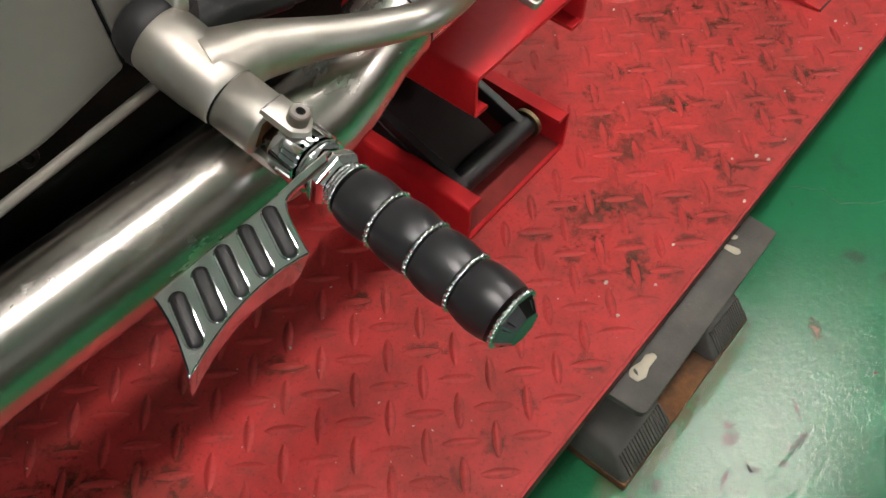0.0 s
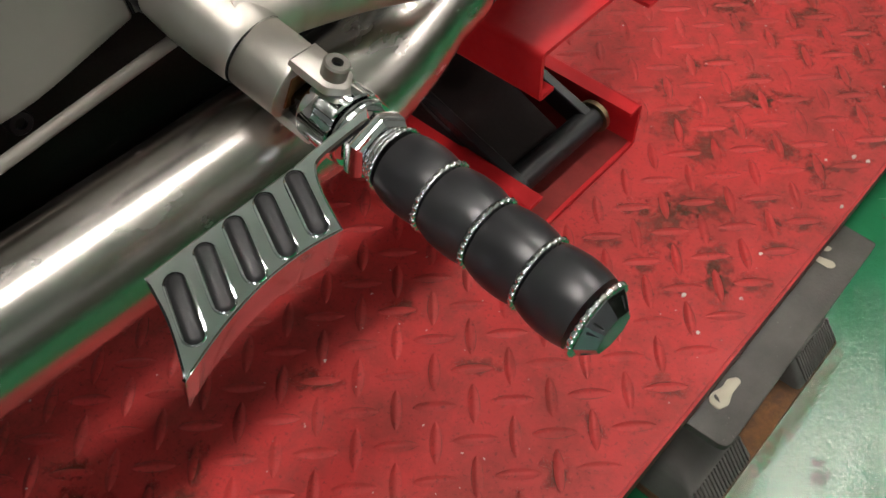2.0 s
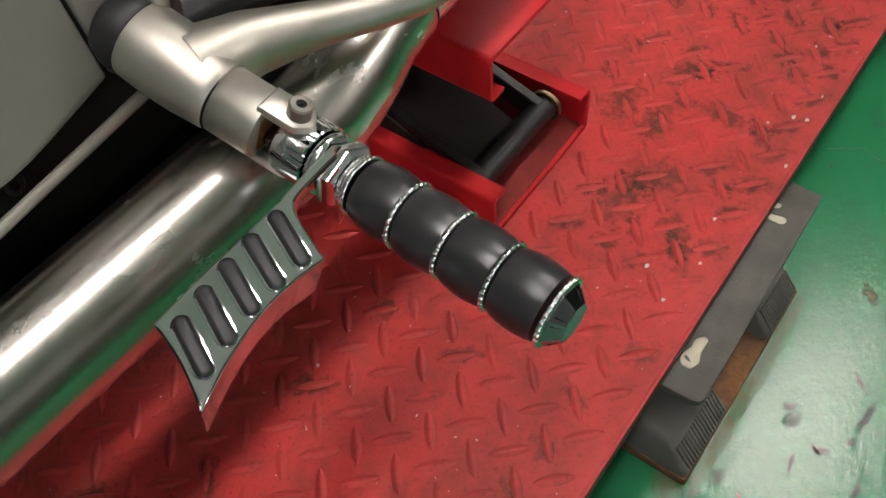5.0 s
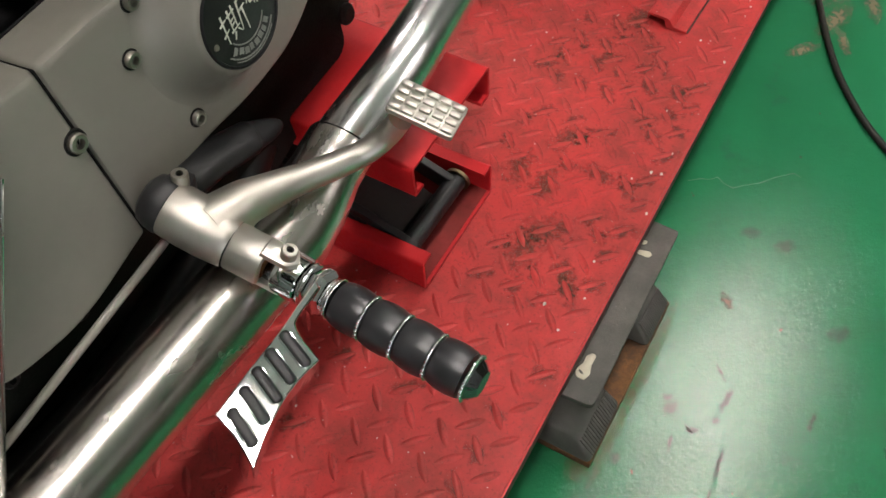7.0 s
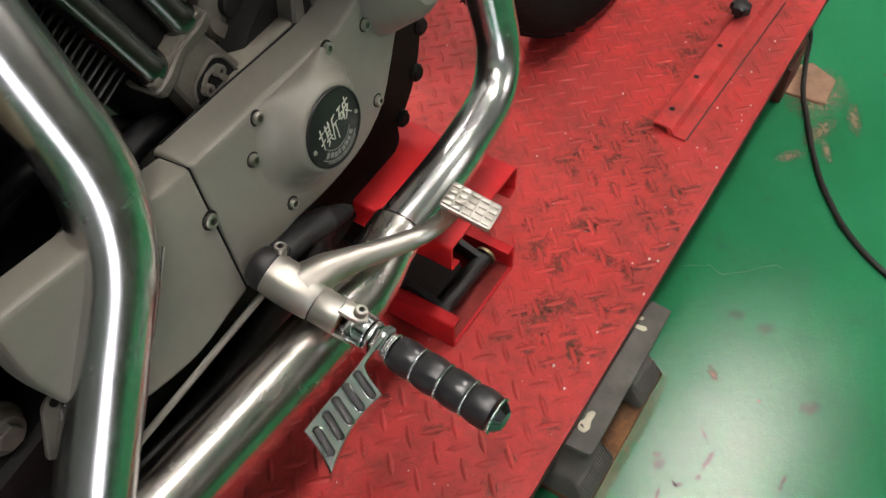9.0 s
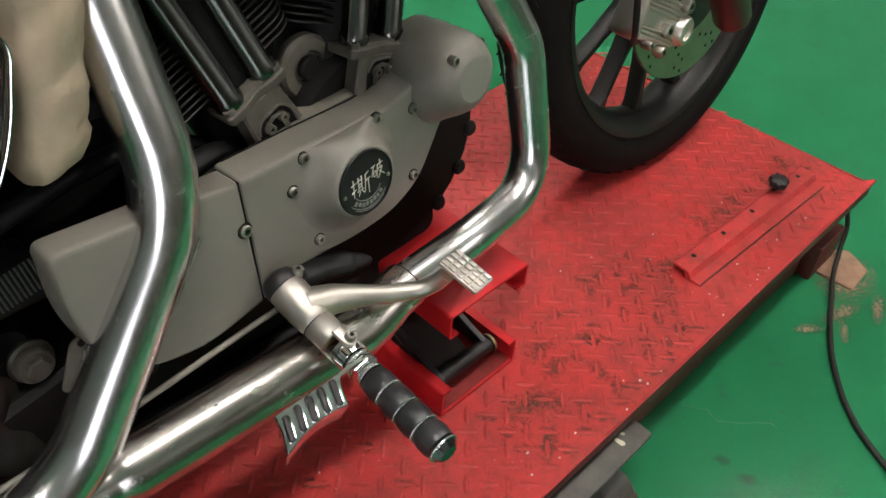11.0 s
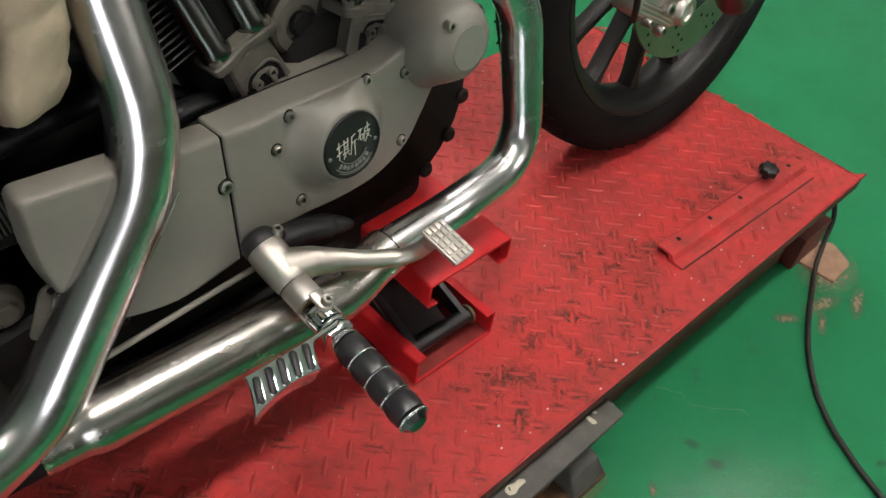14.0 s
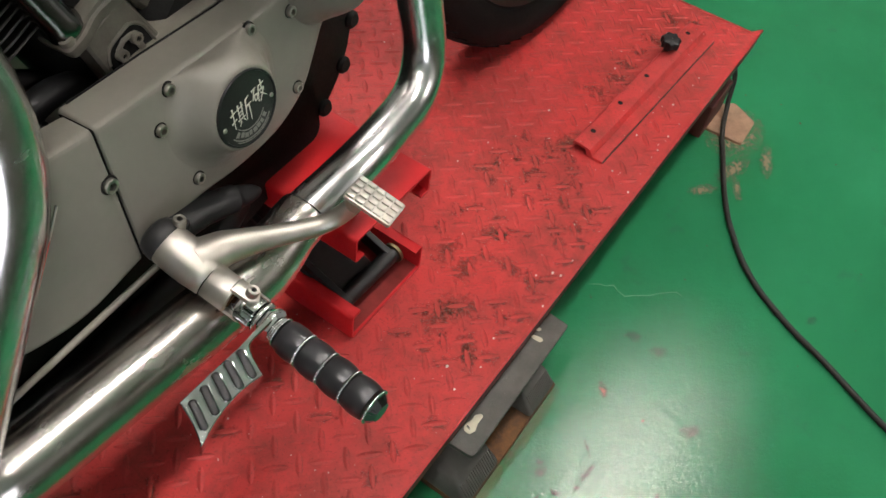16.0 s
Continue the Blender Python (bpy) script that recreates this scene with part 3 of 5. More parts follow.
for x in (-0.2255, -0.3105):
    link_plate(x, (0.187, 0.207), (0.36, 0.262), 0.0098, 0.0085, BLACK, "flat black scissor link")
part("rear_bar", sweep([(-0.316, 0.30, 0.205), (-0.214, 0.30, 0.205)], 0.0088, 16), BLACK, jack, "black round cross bar")
part("inner_arm", box(-0.036, 0.036, 0.0, 0.26, -0.003, 0.003, 0.002, None, Matrix.Translation((-0.2810, 0.197, 0.204)) @ pose(0, 0, 0, 22, 0, 0)), INNER, jack, "pressed steel inner arm, brown darkened for shade")
for x in (-0.315, -0.247):
    part("inner_arm_flange", box(x - 0.002, x + 0.002, 0.0, 0.26, -0.024, 0.002, 0.001, None, Matrix.Translation((0, 0.197, 0.204)) @ pose(0, 0, 0, 22, 0, 0)), BLACKCAST, jack)
# Duller red sheet: dust and the shade of the parts above, in one colour.
part("dust_and_shade_sheet", box(-0.327, -0.198, 0.1635, 0.50, ZL + 0.0052, ZL + 0.0058, 0), DULLRED, jack, "dull red sheet for dust and shade inside the channel", 0)
part("screw", sweep([(-0.262, 0.24, 0.262), (-0.262, 0.55, 0.262)], 0.011, 16), BLACKCAST, jack, "dark threaded screw")
# Added black plate, fills the opening so that the jack's inside stays dark.
part("dark_fill_plate", box(-0.318, -0.204, 0.455, 0.462, ZL + 0.006, 0.344, 0.002), BLACKCAST, jack, "black plate added to keep the inside of the jack dark")

# ---- the motorcycle, in its own leaning frame ----
BIKE = pose(0, 0.335, ZL, -8.6, 0, 1.5)
bike = empty("motorcycle", BIKE, "leaning cruiser motorcycle with chrome exhausts and grey engine covers", "motorcycle")
V = Vector


def side(x, z, h):
    return V((x, h, z))


def bolt(parent, u, v, w, r=0.0056, cup=True, mat=STEEL):
    """A socket-head bolt that looks out of the bike's right side."""
    m = frame_on((u, v, w), (u, v - 0.1, w))
    b = lathe([(-0.004, r), (0.0045, r), (0.0055, r * 0.86), (0.0055, r * 0.52), (0.001, r * 0.5), (0.001, 0.0001)], m, 18, False)
    ob = part("bolt", b, mat, parent, "socket head bolt")
    part("socket", lathe([(0.0012, 0.0001), (0.0013, r * 0.48)], m, 6, False), HOLE, ob)
    if cup:
        # Raised black ring imitates the shade of a bolt pocket.
        part("bolt_shade_ring", lathe([(0.0001, r * 0.9), (0.0004, r * 1.15), (0.0004, r * 1.26), (-0.0012, r * 1.32)], frame_on((u, -0.1180, w), (u, -0.3, w)), 22, False), BLACKCAST, parent, "black ring painted for the shade round a bolt")
    return ob


# rear cover (over the sprocket)
SPROCKET_F = [(-0.5143, 0.260), (-0.5143, 0.3970), (-0.688, 0.4150), (-0.690, 0.348), (-0.672, 0.290), (-0.640, 0.262), (-0.583, 0.248)]
SPROCKET_B = [(-0.5150, 0.258), (-0.5150, 0.3985), (-0.6890, 0.4165), (-0.6915, 0.348), (-0.6735, 0.289), (-0.641, 0.260), (-0.583, 0.246)]


def cover(name, face, back, levels, radii_f, radii_b, label):
    pb = roundpoly(back, radii_b)
    rings = [[side(p.x, p.y, levels[0]) for p in pb], [side(p.x, p.y, levels[1]) for p in pb]]
    for h, d in levels[2]:
        rings.append([side(p.x, p.y, h) for p in roundpoly(inset(face, d), radii_f)])
    return part(name, loft(rings), SATIN, bike, label, 28)


FACE_LV = [(-0.1115, -0.0002), (-0.1148, 0.0006), (-0.1168, 0.0019), (-0.1177, 0.0036), (-0.1180, 0.0058)]
sprocket_cover = cover("sprocket_cover", SPROCKET_F, SPROCKET_B, (-0.088, -0.090, FACE_LV), [0.002, 0.004, 0.010, 0.03, 0.02, 0.03, 0.05], [0.002, 0.004, 0.010, 0.03, 0.02, 0.03, 0.05], "satin grey sprocket cover")
CAM_F = [(-0.5136, 0.260), (-0.452, 0.274), (-0.392, 0.268), (-0.337, 0.272), (-0.296, 0.292), (-0.272, 0.325), (-0.252, 0.354), (-0.217, 0.360), (-0.197, 0.390), (-0.203, 0.430), (-0.240, 0.4455), (-0.276, 0.432), (-0.298, 0.4040), (-0.336, 0.3945), (-0.430, 0.397), (-0.5136, 0.3970)]
CAM_B = [(-0.5128, 0.258), (-0.452, 0.270), (-0.392, 0.264), (-0.336, 0.268), (-0.293, 0.289), (-0.269, 0.323), (-0.250, 0.351), (-0.215, 0.357), (-0.194, 0.389), (-0.200, 0.432), (-0.240, 0.4485), (-0.278, 0.435), (-0.299, 0.4065), (-0.336, 0.3965), (-0.430, 0.3985), (-0.5128, 0.3985)]
CAM_R = [0.002, 0.03, 0.03, 0.03, 0.03, 0.03, 0.016, 0.016, 0.016, 0.016, 0.016, 0.016, 0.022, 0.022, 0.03, 0.004]
cam_cover = cover("cam_cover", CAM_F, CAM_B, (-0.078, -0.080, FACE_LV), CAM_R, CAM_R, "satin grey cam cover")
part("seam_gasket", slab(roundpoly([(-0.5144, 0.262), (-0.5135, 0.262), (-0.5135, 0.396), (-0.5144, 0.396)], 0.0002), [(-0.08, 0), (-0.1160, 0)], side), HOLE, bike, "dark seam between the covers")
BOSS = frame_on((-0.394, -0.1165, 0.348), (-0.394, -0.2, 0.348))
UPWARD = BOSS.inverted().to_3x3() @ V((0, 0, 1))
UPWARD = math.atan2(UPWARD.y, UPWARD.x)
BOSS_R = [(-0.012, 0.0720), (0.0006, 0.0680), (0.0016, 0.0635), (0.0032, 0.0590), (0.0062, 0.0545), (0.0105, 0.0500), (0.0155, 0.0460), (0.0205, 0.0425), (0.0255, 0.0394)]


def level_top(k, n, h):
    """The boss ends at the level top of the cover."""
    c = math.cos(k * math.tau / n - UPWARD)
    r = min(BOSS_R, key=lambda q: abs(q[0] - h))[1] if h < 0.026 else 0.0
    return min(0.0, 0.0462 / c - r) if c > 0.3 else 0.0


bulge = lathe(BOSS_R + [(0.0262, 0.0388), (0.0280, 0.0375), (0.0285, 0.0360), (0.0285, 0.0345), (0.026, 0.034)], BOSS, 72, True, None, level_top)
part("badge_boss", bulge, SATIN, cam_cover, "satin grey raised boss")
NM = frame_on((-0.2432, -0.095, 0.4005), (-0.2432, -0.2, 0.4005))
TO_COVER = NM.inverted().to_3x3() @ V((-0.8, 0, -0.6))
TO_COVER = math.atan2(TO_COVER.y, TO_COVER.x)


def flare(k, n, h):
    """The housing spreads into the cover on the side that faces it."""
    return max(0.0, math.cos(k * math.tau / n - TO_COVER)) ** 1.6 * 0.016 * max(0.0, min(1.0, (0.052 - h) / 0.032)) ** 2.0


nose = lathe([(-0.03, 0.0462), (0.016, 0.0460), (0.022, 0.0458), (0.028, 0.0454), (0.034, 0.0447), (0.040, 0.0434), (0.046, 0.0410), (0.052, 0.0372), (0.0565, 0.0318), (0.0590, 0.0265), (0.0600, 0.0245), (0.0600, 0.001)], NM, 64, True, None, flare)
nh = part("nose_housing", nose, SATIN, cam_cover, "rounded satin grey nose housing")
part("nose_cap", lathe([(0.0594, 0.0238), (0.0607, 0.0234), (0.0607, 0.0005)], NM, 40), MATTE, nh, "flat matt grey end cap")

bm_ = frame_on((-0.394, -0.1425, 0.348), (-0.394, -0.2, 0.348))
badge = part("badge", lathe([(0, 0.0345), (0.0030, 0.0345), (0.0036, 0.033), (0.0036, 0.0005)], bm_, 48), EMBLEM, cam_cover, "black lacquered round badge")
part("badge_rim", lathe([(0.0, 0.0348), (0.0036, 0.0348), (0.0046, 0.0342), (0.0046, 0.0328), (0.0034, 0.0324)], bm_, 48, False), BLACK, badge, "thin black rim")


def stroke(parent, a, b, wa, wb, ink=None):
    """One brush stroke on the badge, in its plane (x along the bike, y up)."""
    a, b = V(a), V(b)
    n = V((-(b - a).y, (b - a).x)).normalized()
    ring = [a + n * wa, (a + b) / 2 + n * (wa + wb) * 0.55, b + n * wb, b - n * wb, (a + b) / 2 - n * (wa + wb) * 0.4, a - n * wa]
    o = V((-0.394, -0.1463, 0.348))
    pts = [[o + V((p.x, -h, p.y)) for p in ring] for h in (0.0, 0.0005)]
    part("brush_stroke", loft(pts), ink or INK, parent, "", 0)


MARKS = [(-.017, .010, -.0172, -.010), (-.020, .004, -.0135, .006), (-.020, -.004, -.0135, -.001), (-.0125, .006, -.0045, .0075), (-.0105, .010, -.011, -.004), (-.0062, .011, -.0065, -.004), (-.0105, .002, -.0065, .003), (-.0105, -.001, -.0065, .000)]
MARKS += [(-.0128, -.005, -.004, -.0035), (-.0095, -.006, -.012, -.0105), (-.0065, -.0055, -.004, -.009), (-.001, .010, -.003, -.009), (-.001, .0095, .0035, .012), (-.0015, .003, .005, .005), (.002, .004, .0022, -.012)]
MARKS += [(.007, .0125, .0125, .014), (.0105, .0135, .007, .003), (.0095, .007, .0095, .002), (.0095, .007, .0130, .0078), (.0130, .0078, .0125, .002), (.0095, .002, .0125, .002)]
MARKS += [(.0155, .013, .0135, -.001), (.0155, .013, .0225, .0145), (.0188, .018, .0188, .008), (.0160, .0085, .0215, .0095), (.0215, .0095, .0155, -.002), (.0170, .006, .0240, -.0005)]
for x1, y1, x2, y2 in MARKS:
    stroke(badge, (x1, y1), (x2, y2), 0.00068, 0.00024)
for k in range(8):
    a, b = radians(222 + k * 12.6), radians(222 + k * 12.6 + (9.5 if k % 3 else 7.5))
    c = 0.0232 if k % 2 else 0.0238
    stroke(badge, (c * math.cos(a), c * math.sin(a)), (c * math.cos(b), c * math.sin(b)), 0.0022 if k else 0.0030, 0.0022, PRINT)
for rr_, a0, a1, wd_ in ((0.0190, 214, 330, 0.0004), (0.0283, 218, 322, 0.0005), (0.0302, 232, 312, 0.0003)):
    for k in range(14):
        a, b = radians(a0 + (a1 - a0) * k / 14), radians(a0 + (a1 - a0) * (k + 1.02) / 14)
        stroke(badge, (rr_ * math.cos(a), rr_ * math.sin(a)), (rr_ * math.cos(b), rr_ * math.sin(b)), wd_, wd_, PRINT)
for s in (-1, 1):
    part("rivet", lathe([(0, 0.0022), (0.0012, 0.0018), (0.0014, 0.0003)], frame_on((-0.394 + s * 0.0285, -0.1460, 0.348 - 0.004), (-0.394 + s * 0.0285, -0.2, 0.344)), 14), STEEL, badge)

for u, w, cup in ((-0.443, 0.388, 1), (-0.461, 0.360, 1), (-0.350, 0.390, 1), (-0.299, 0.380, 1), (-0.440, 0.293, 1), (-0.306, 0.303, 1)):
    bolt(cam_cover, u, -0.1165, w, 0.0052)
bolt(sprocket_cover, -0.519, -0.1165, 0.347, 0.0064)
bolt(cam_cover, -0.2665, -0.1475, 0.4288, 0.0052, False)
part("lug", lathe([(0, 0.009), (0.020, 0.009), (0.022, 0.007), (0.022, 0.0005)], frame_on((-0.1935, -0.098, 0.4110), (-0.1935, -0.2, 0.4110)), 20), SATIN, cam_cover)
bolt(cam_cover, -0.1935, -0.120, 0.4110, 0.0050, False)

# crankcase behind the covers
pts = [(-0.462, 0.285), (-0.42, 0.280), (-0.345, 0.280), (-0.305, 0.30), (-0.282, 0.33), (-0.262, 0.37), (-0.270, 0.404), (-0.430, 0.399), (-0.452, 0.394)]
part("crankcase", slab(roundpoly(pts, 0.03), [(0.10, 0.004), (0.095, 0), (-0.072, 0), (-0.0765, 0.0025)], side), DUSTY, bike, "dusty cast alloy crankcase")
pts = [(-0.290 + 0.146 * math.cos(k * math.tau / 40), 0.306 + 0.136 * math.sin(k * math.tau / 40)) for k in range(40)]
lower = part("lower_case", slab([V(p) for p in pts], [(0.12, 0.01), (0.11, 0), (-0.052, 0), (-0.062, 0.006)], side), BLACKCAST, bike, "black lower engine case")
for a in (-58, -36, -14, 8):
    u, w = -0.290 + 0.139 * math.cos(radians(a)), 0.306 + 0.130 * math.sin(radians(a))
    part("lug", lathe([(0, 0.010), (0.010, 0.010), (0.013, 0.007), (0.013, 0.0005)], frame_on((u, -0.055, w), (u, -0.2, w)), 16), BLACKCAST, lower, "black bolt lug")
part("sump", slab(roundpoly([(-0.80, 0.150), (-0.35, 0.130), (-0.22, 0.165), (-0.22, 0.25), (-0.50, 0.29), (-0.80, 0.25)], 0.02), [(0.11, 0.004), (-0.055, 0.0), (-0.062, 0.006)], side), BLACKCAST, bike, "black lower frame and sump")

for u, w in ((-0.574, 0.2365), (-0.632, 0.2445)):
    part("case_bolt", lathe([(0, 0.0058), (0.0055, 0.0058), (0.0065, 0.0050), (0.0065, 0.0027), (0.004, 0.0027)], frame_on((u, -0.092, w), (u, -0.2, w)), 18, False), BLACK, bike, "black case bolt under the cover")

part("case_gasket", sweep([side(x, z, -0.0785) for x, z in ((-0.505, 0.3992), (-0.43, 0.3992), (-0.345, 0.3975), (-0.312, 0.4025), (-0.296, 0.4150), (-0.284, 0.4320), (-0.268, 0.4440))], 0.0009, 6), HOLE, cam_cover, "dark gasket line behind the cover")
boss_m = frame_on((-0.366, -0.030, 0.428), (-0.366, -0.2, 0.428))
case_boss = part("case_boss", lathe([(0.0, 0.034), (0.010, 0.034), (0.014, 0.030), (0.014, 0.019), (0.010, 0.017), (0.010, 0.001)], boss_m, 36), CASE, bike, "round cast boss between the tappet blocks")
part("boss_plug", lathe([(0.009, 0.013), (0.016, 0.013), (0.018, 0.011), (0.018, 0.001)], boss_m, 24), BLACKCAST, case_boss, "dark plug in the boss")

# cylinders with cooling fins
for nm, foot_, head in (("rear_cylinder", (-0.395, -0.005, 0.30), (-0.585, -0.005, 0.80)), ("front_cylinder", (-0.365, -0.005, 0.30), (-0.175, -0.005, 0.80))):
    zz = (V(head) - V(foot_)).normalized()
    xx = V((0, 1, 0)).cross(zz)
    m = Matrix((xx, V((0, 1, 0)), zz)).transposed().to_4x4()
    m.translation = foot_
    cyl = part(nm, lathe([(0.09, 0.050), (0.50, 0.050)], m, 32), BLACKCAST, bike, "black finned engine cylinder")
    b = bmesh.new()
    sq = roundpoly([(-0.086, -0.042), (0.086, -0.042), (0.086, 0.080), (-0.086, 0.080)], 0.03, 6)
    loft([[V((p.x, p.y, h)) for p in offset(sq, d)] for h, d in ((-0.0010, 0.001), (0.0, 0.0), (0.0010, 0.001))], True, b)
    first = part("fin", b, FINEDGE, cyl, "", 30)
    first.matrix_local = m @ Matrix.Translation((0, 0, 0.165))
    for k in range(1, 46):
        share("fin", first, cyl, m @ Matrix.Translation((0, 0, 0.165 + 0.0072 * k)))

# unseen tank and round air cleaner, added to shade the engine from the lamps
tank_rings = []
for u, hw, w0, w1 in ((-0.66, 0.03, 0.70, 0.76), (-0.63, 0.075, 0.665, 0.80), (-0.52, 0.118, 0.650, 0.845), (-0.36, 0.142, 0.648, 0.875), (-0.20, 0.146, 0.655, 0.885), (-0.06, 0.130, 0.670, 0.880), (0.02, 0.085, 0.700, 0.850), (0.05, 0.03, 0.74, 0.80)):
    tank_rings.append([V((u, hw * x, w0 + (w1 - w0) * z)) for x, z in ((-0.55, 0.0), (-0.95, 0.16), (-1.0, 0.45), (-0.82, 0.80), (-0.40, 0.97), (0.0, 1.0), (0.40, 0.97), (0.82, 0.80), (1.0, 0.45), (0.95, 0.16), (0.55, 0.0))])
part("shading_tank", loft(tank_rings), GLOSSBLACK, bike, "unseen black tank added to shade the engine", 60)
part("shading_drum", lathe([(0.0, 0.060), (0.004, 0.086), (0.012, 0.092), (0.036, 0.092), (0.044, 0.086), (0.048, 0.070), (0.049, 0.001)], frame_on((-0.375, -0.155, 0.665), (-0.375, -0.3, 0.665)), 48), BLACK, bike, "unseen round black drum added to shade the engine")
part("shading_drum_stub", sweep([(-0.375, -0.03, 0.665), (-0.375, -0.158, 0.665)], 0.045, 24), BLACK, bike)

# tappet blocks and pushrod tubes
def tappet(m, w, d, h, sh, gap, label):
    """A cast block: flange with two screws on top, an arched black panel for a recess's shade, with two studs, in its
    outer face.
    """
    def put(x, z, y):
        return m @ V((x, y, z))
    blk = part("tappet_block", slab(roundpoly([(-w / 2 - 0.004, -0.03), (w / 2 + 0.004, -0.03), (w / 2 - 0.003, h), (-w / 2 + 0.003, h)], 0.004), [(d / 2, 0.002), (d / 2 - 0.002, 0), (-d / 2 + 0.0025, 0), (-d / 2, 0.0025)], put), CASE, bike, label, 30)
    f = [(-w / 2 - 0.011, -d / 2 - 0.003), (-w / 2 + 0.006, -d / 2 - 0.004), (0, -d / 2 + 0.001), (w / 2 - 0.006, -d / 2 - 0.004), (w / 2 + 0.011, -d / 2 - 0.003), (w / 2 + 0.010, d / 2), (-w / 2 - 0.010, d / 2)]
    pl = slab(roundpoly(f, [0.009, 0.004, 0.006, 0.004, 0.009, 0.009, 0.009]), [(h - 0.002, 0.001), (h, 0), (h + 0.006, 0), (h + 0.0078, 0.0018)], lambda x, y, q: m @ V((x, y, q)))
    flange = part("flange", pl, CASE, blk, "cast alloy flange")
    rim_ = slab(roundpoly([(-w / 2 + 0.004, -d / 2 + 0.002), (w / 2 - 0.004, -d / 2 + 0.002), (w / 2 - 0.008, d / 2 - 0.004), (-w / 2 + 0.008, d / 2 - 0.004)], 0.008), [(h + 0.007, 0), (h + 0.0105, 0.001), (h + 0.0115, 0.003)], lambda x, y, q: m @ V((x, y, q)))
    part("raised_rib", rim_, CASE, flange)
    for q in (-1, 1):
        part("tappet_screw", lathe([(h + 0.004, 0.0060), (h + 0.0125, 0.0060), (h + 0.0130, 0.0052), (h + 0.0130, 0.0030), (h + 0.010, 0.0028)], m @ Matrix.Translation((q * (w / 2 + 0.003), -d / 2 + 0.004, 0)), 18, False), CASE, blk, "dusty socket screw")
    arch = [(-gap, -0.02), (gap, -0.02), (gap, sh + 0.002), (gap * 0.62, sh + 0.0125), (-gap * 0.62, sh + 0.0125), (-gap, sh + 0.002)]
    # No real hollow: a flush black panel imitates the shaded recess.
    win = part("window", slab(roundpoly(arch, [0.001, 0.001, 0.010, 0.008, 0.008, 0.010]), [(-d / 2 + 0.004, 0.0), (-d / 2 - 0.0006, 0.0)], put), HOLE, blk, "black panel painted for the shade of a recess")
    part("window_rim", sweep([put(p.x, p.y, -d / 2 - 0.0006) for p in roundpoly(arch, [0.001, 0.001, 0.010, 0.008, 0.008, 0.010])][8:-2], 0.0016, 8), CASE, win)
    for q in (-1, 1):
        at = m @ Matrix.Translation((q * gap * 0.42, -d / 2, sh)) @ pose(0, 0, 0, 90, 0, 0)
        part("stud", lathe([(-0.002, 0.0052), (0.006, 0.0050), (0.0068, 0.0044), (0.0068, 0.0024), (0.004, 0.0022)], at, 18, False), CASE, win, "dusty steel stud")
        part("stud_socket", lathe([(0.0045, 0.0001), (0.0046, 0.0023)], at, 6, False), HOLE, win)
        part("rib", box(q * gap * 0.42 - 0.0030, q * gap * 0.42 + 0.0030, -d / 2 - 0.0020, -d / 2 + 0.002, -0.02, sh - 0.004, 0.001, None, m), CASE, win)
    part("bridge", sweep([m @ V((-gap * 0.42, -d / 2 - 0.001, sh + 0.004)), m @ V((0, -d / 2 - 0.001, sh + 0.0065)), m @ V((gap * 0.42, -d / 2 - 0.001, sh + 0.004))], 0.0022, 8), CASE, win)
    return blk


REAR_TILT = pose(-0.4255, -0.052, 0.382, 0, -22, 0)
FRONT_TILT = pose(-0.3097, -0.057, 0.3837, 0, 12, 0)
tappet(REAR_TILT, 0.054, 0.040, 0.060, 0.0275, 0.0215, "dusty cast alloy tappet block")
tappet(FRONT_TILT, 0.066, 0.046, 0.049, 0.030, 0.0200, "dusty cast alloy tappet block")
for m, h0, s in ((REAR_TILT, 0.069, -0.022), (REAR_TILT, 0.069, 0.022), (FRONT_TILT, 0.058, -0.024), (FRONT_TILT, 0.058, 0.024)):
    tb = part("pushrod_tube", lathe([(h0, 0.0150), (h0 + 0.008, 0.0155), (h0 + 0.012, 0.0132), (h0 + 0.40, 0.0132)], m @ Matrix.Translation((s, -0.006, 0)), 24), TUBE, bike, "chrome pushrod tube")

# ---- exhausts ----
pipe_path = [(-0.553, -0.02, 0.70), (-0.572, -0.066, 0.58), (-0.5705, -0.111, 0.4060), (-0.731, -0.125, 0.215), (-0.830, -0.131, 0.190), (-1.10, -0.131, 0.194)]
pp = dense(bend(pipe_path, [0, 0.20, 0.17, 0.11, 0.3, 0], 16), 0.012)
rear_pipe = part("rear_exhaust_pipe", sweep(pp, 0.0292, 48), PIPE, bike, "polished steel rear exhaust pipe")
part("shield_seam", sweep([V((-0.592, -0.113, 0.380)) + V((0.0232, -0.0180, -0.0060)), V((-0.698, -0.122, 0.255)) + V((0.0225, -0.0185, -0.0050))], 0.0012, 8), CHROME, rear_pipe, "folded edge of the heat shield")
head_path = [(-0.215, -0.105, 0.60), (-0.182, -0.130, 0.475), (-0.149, -0.142, 0.402), (-0.149, -0.160, 0.226), (-0.300, -0.180, 0.2336), (-0.384, -0.1675, 0.2185)]
front_pipe = part("front_exhaust_pipe", sweep(dense(bend(head_path, [0, 0.06, 0.09, 0.115, 0.2, 0], 14), 0.012), 0.0235, 40), PIPE, bike, "polished steel front exhaust pipe")
ax0, ax1 = V((-0.45, -0.1669, 0.2013)), V((-0.70, -0.1381, 0.1931))
mm = frame_on(ax0, ax1)
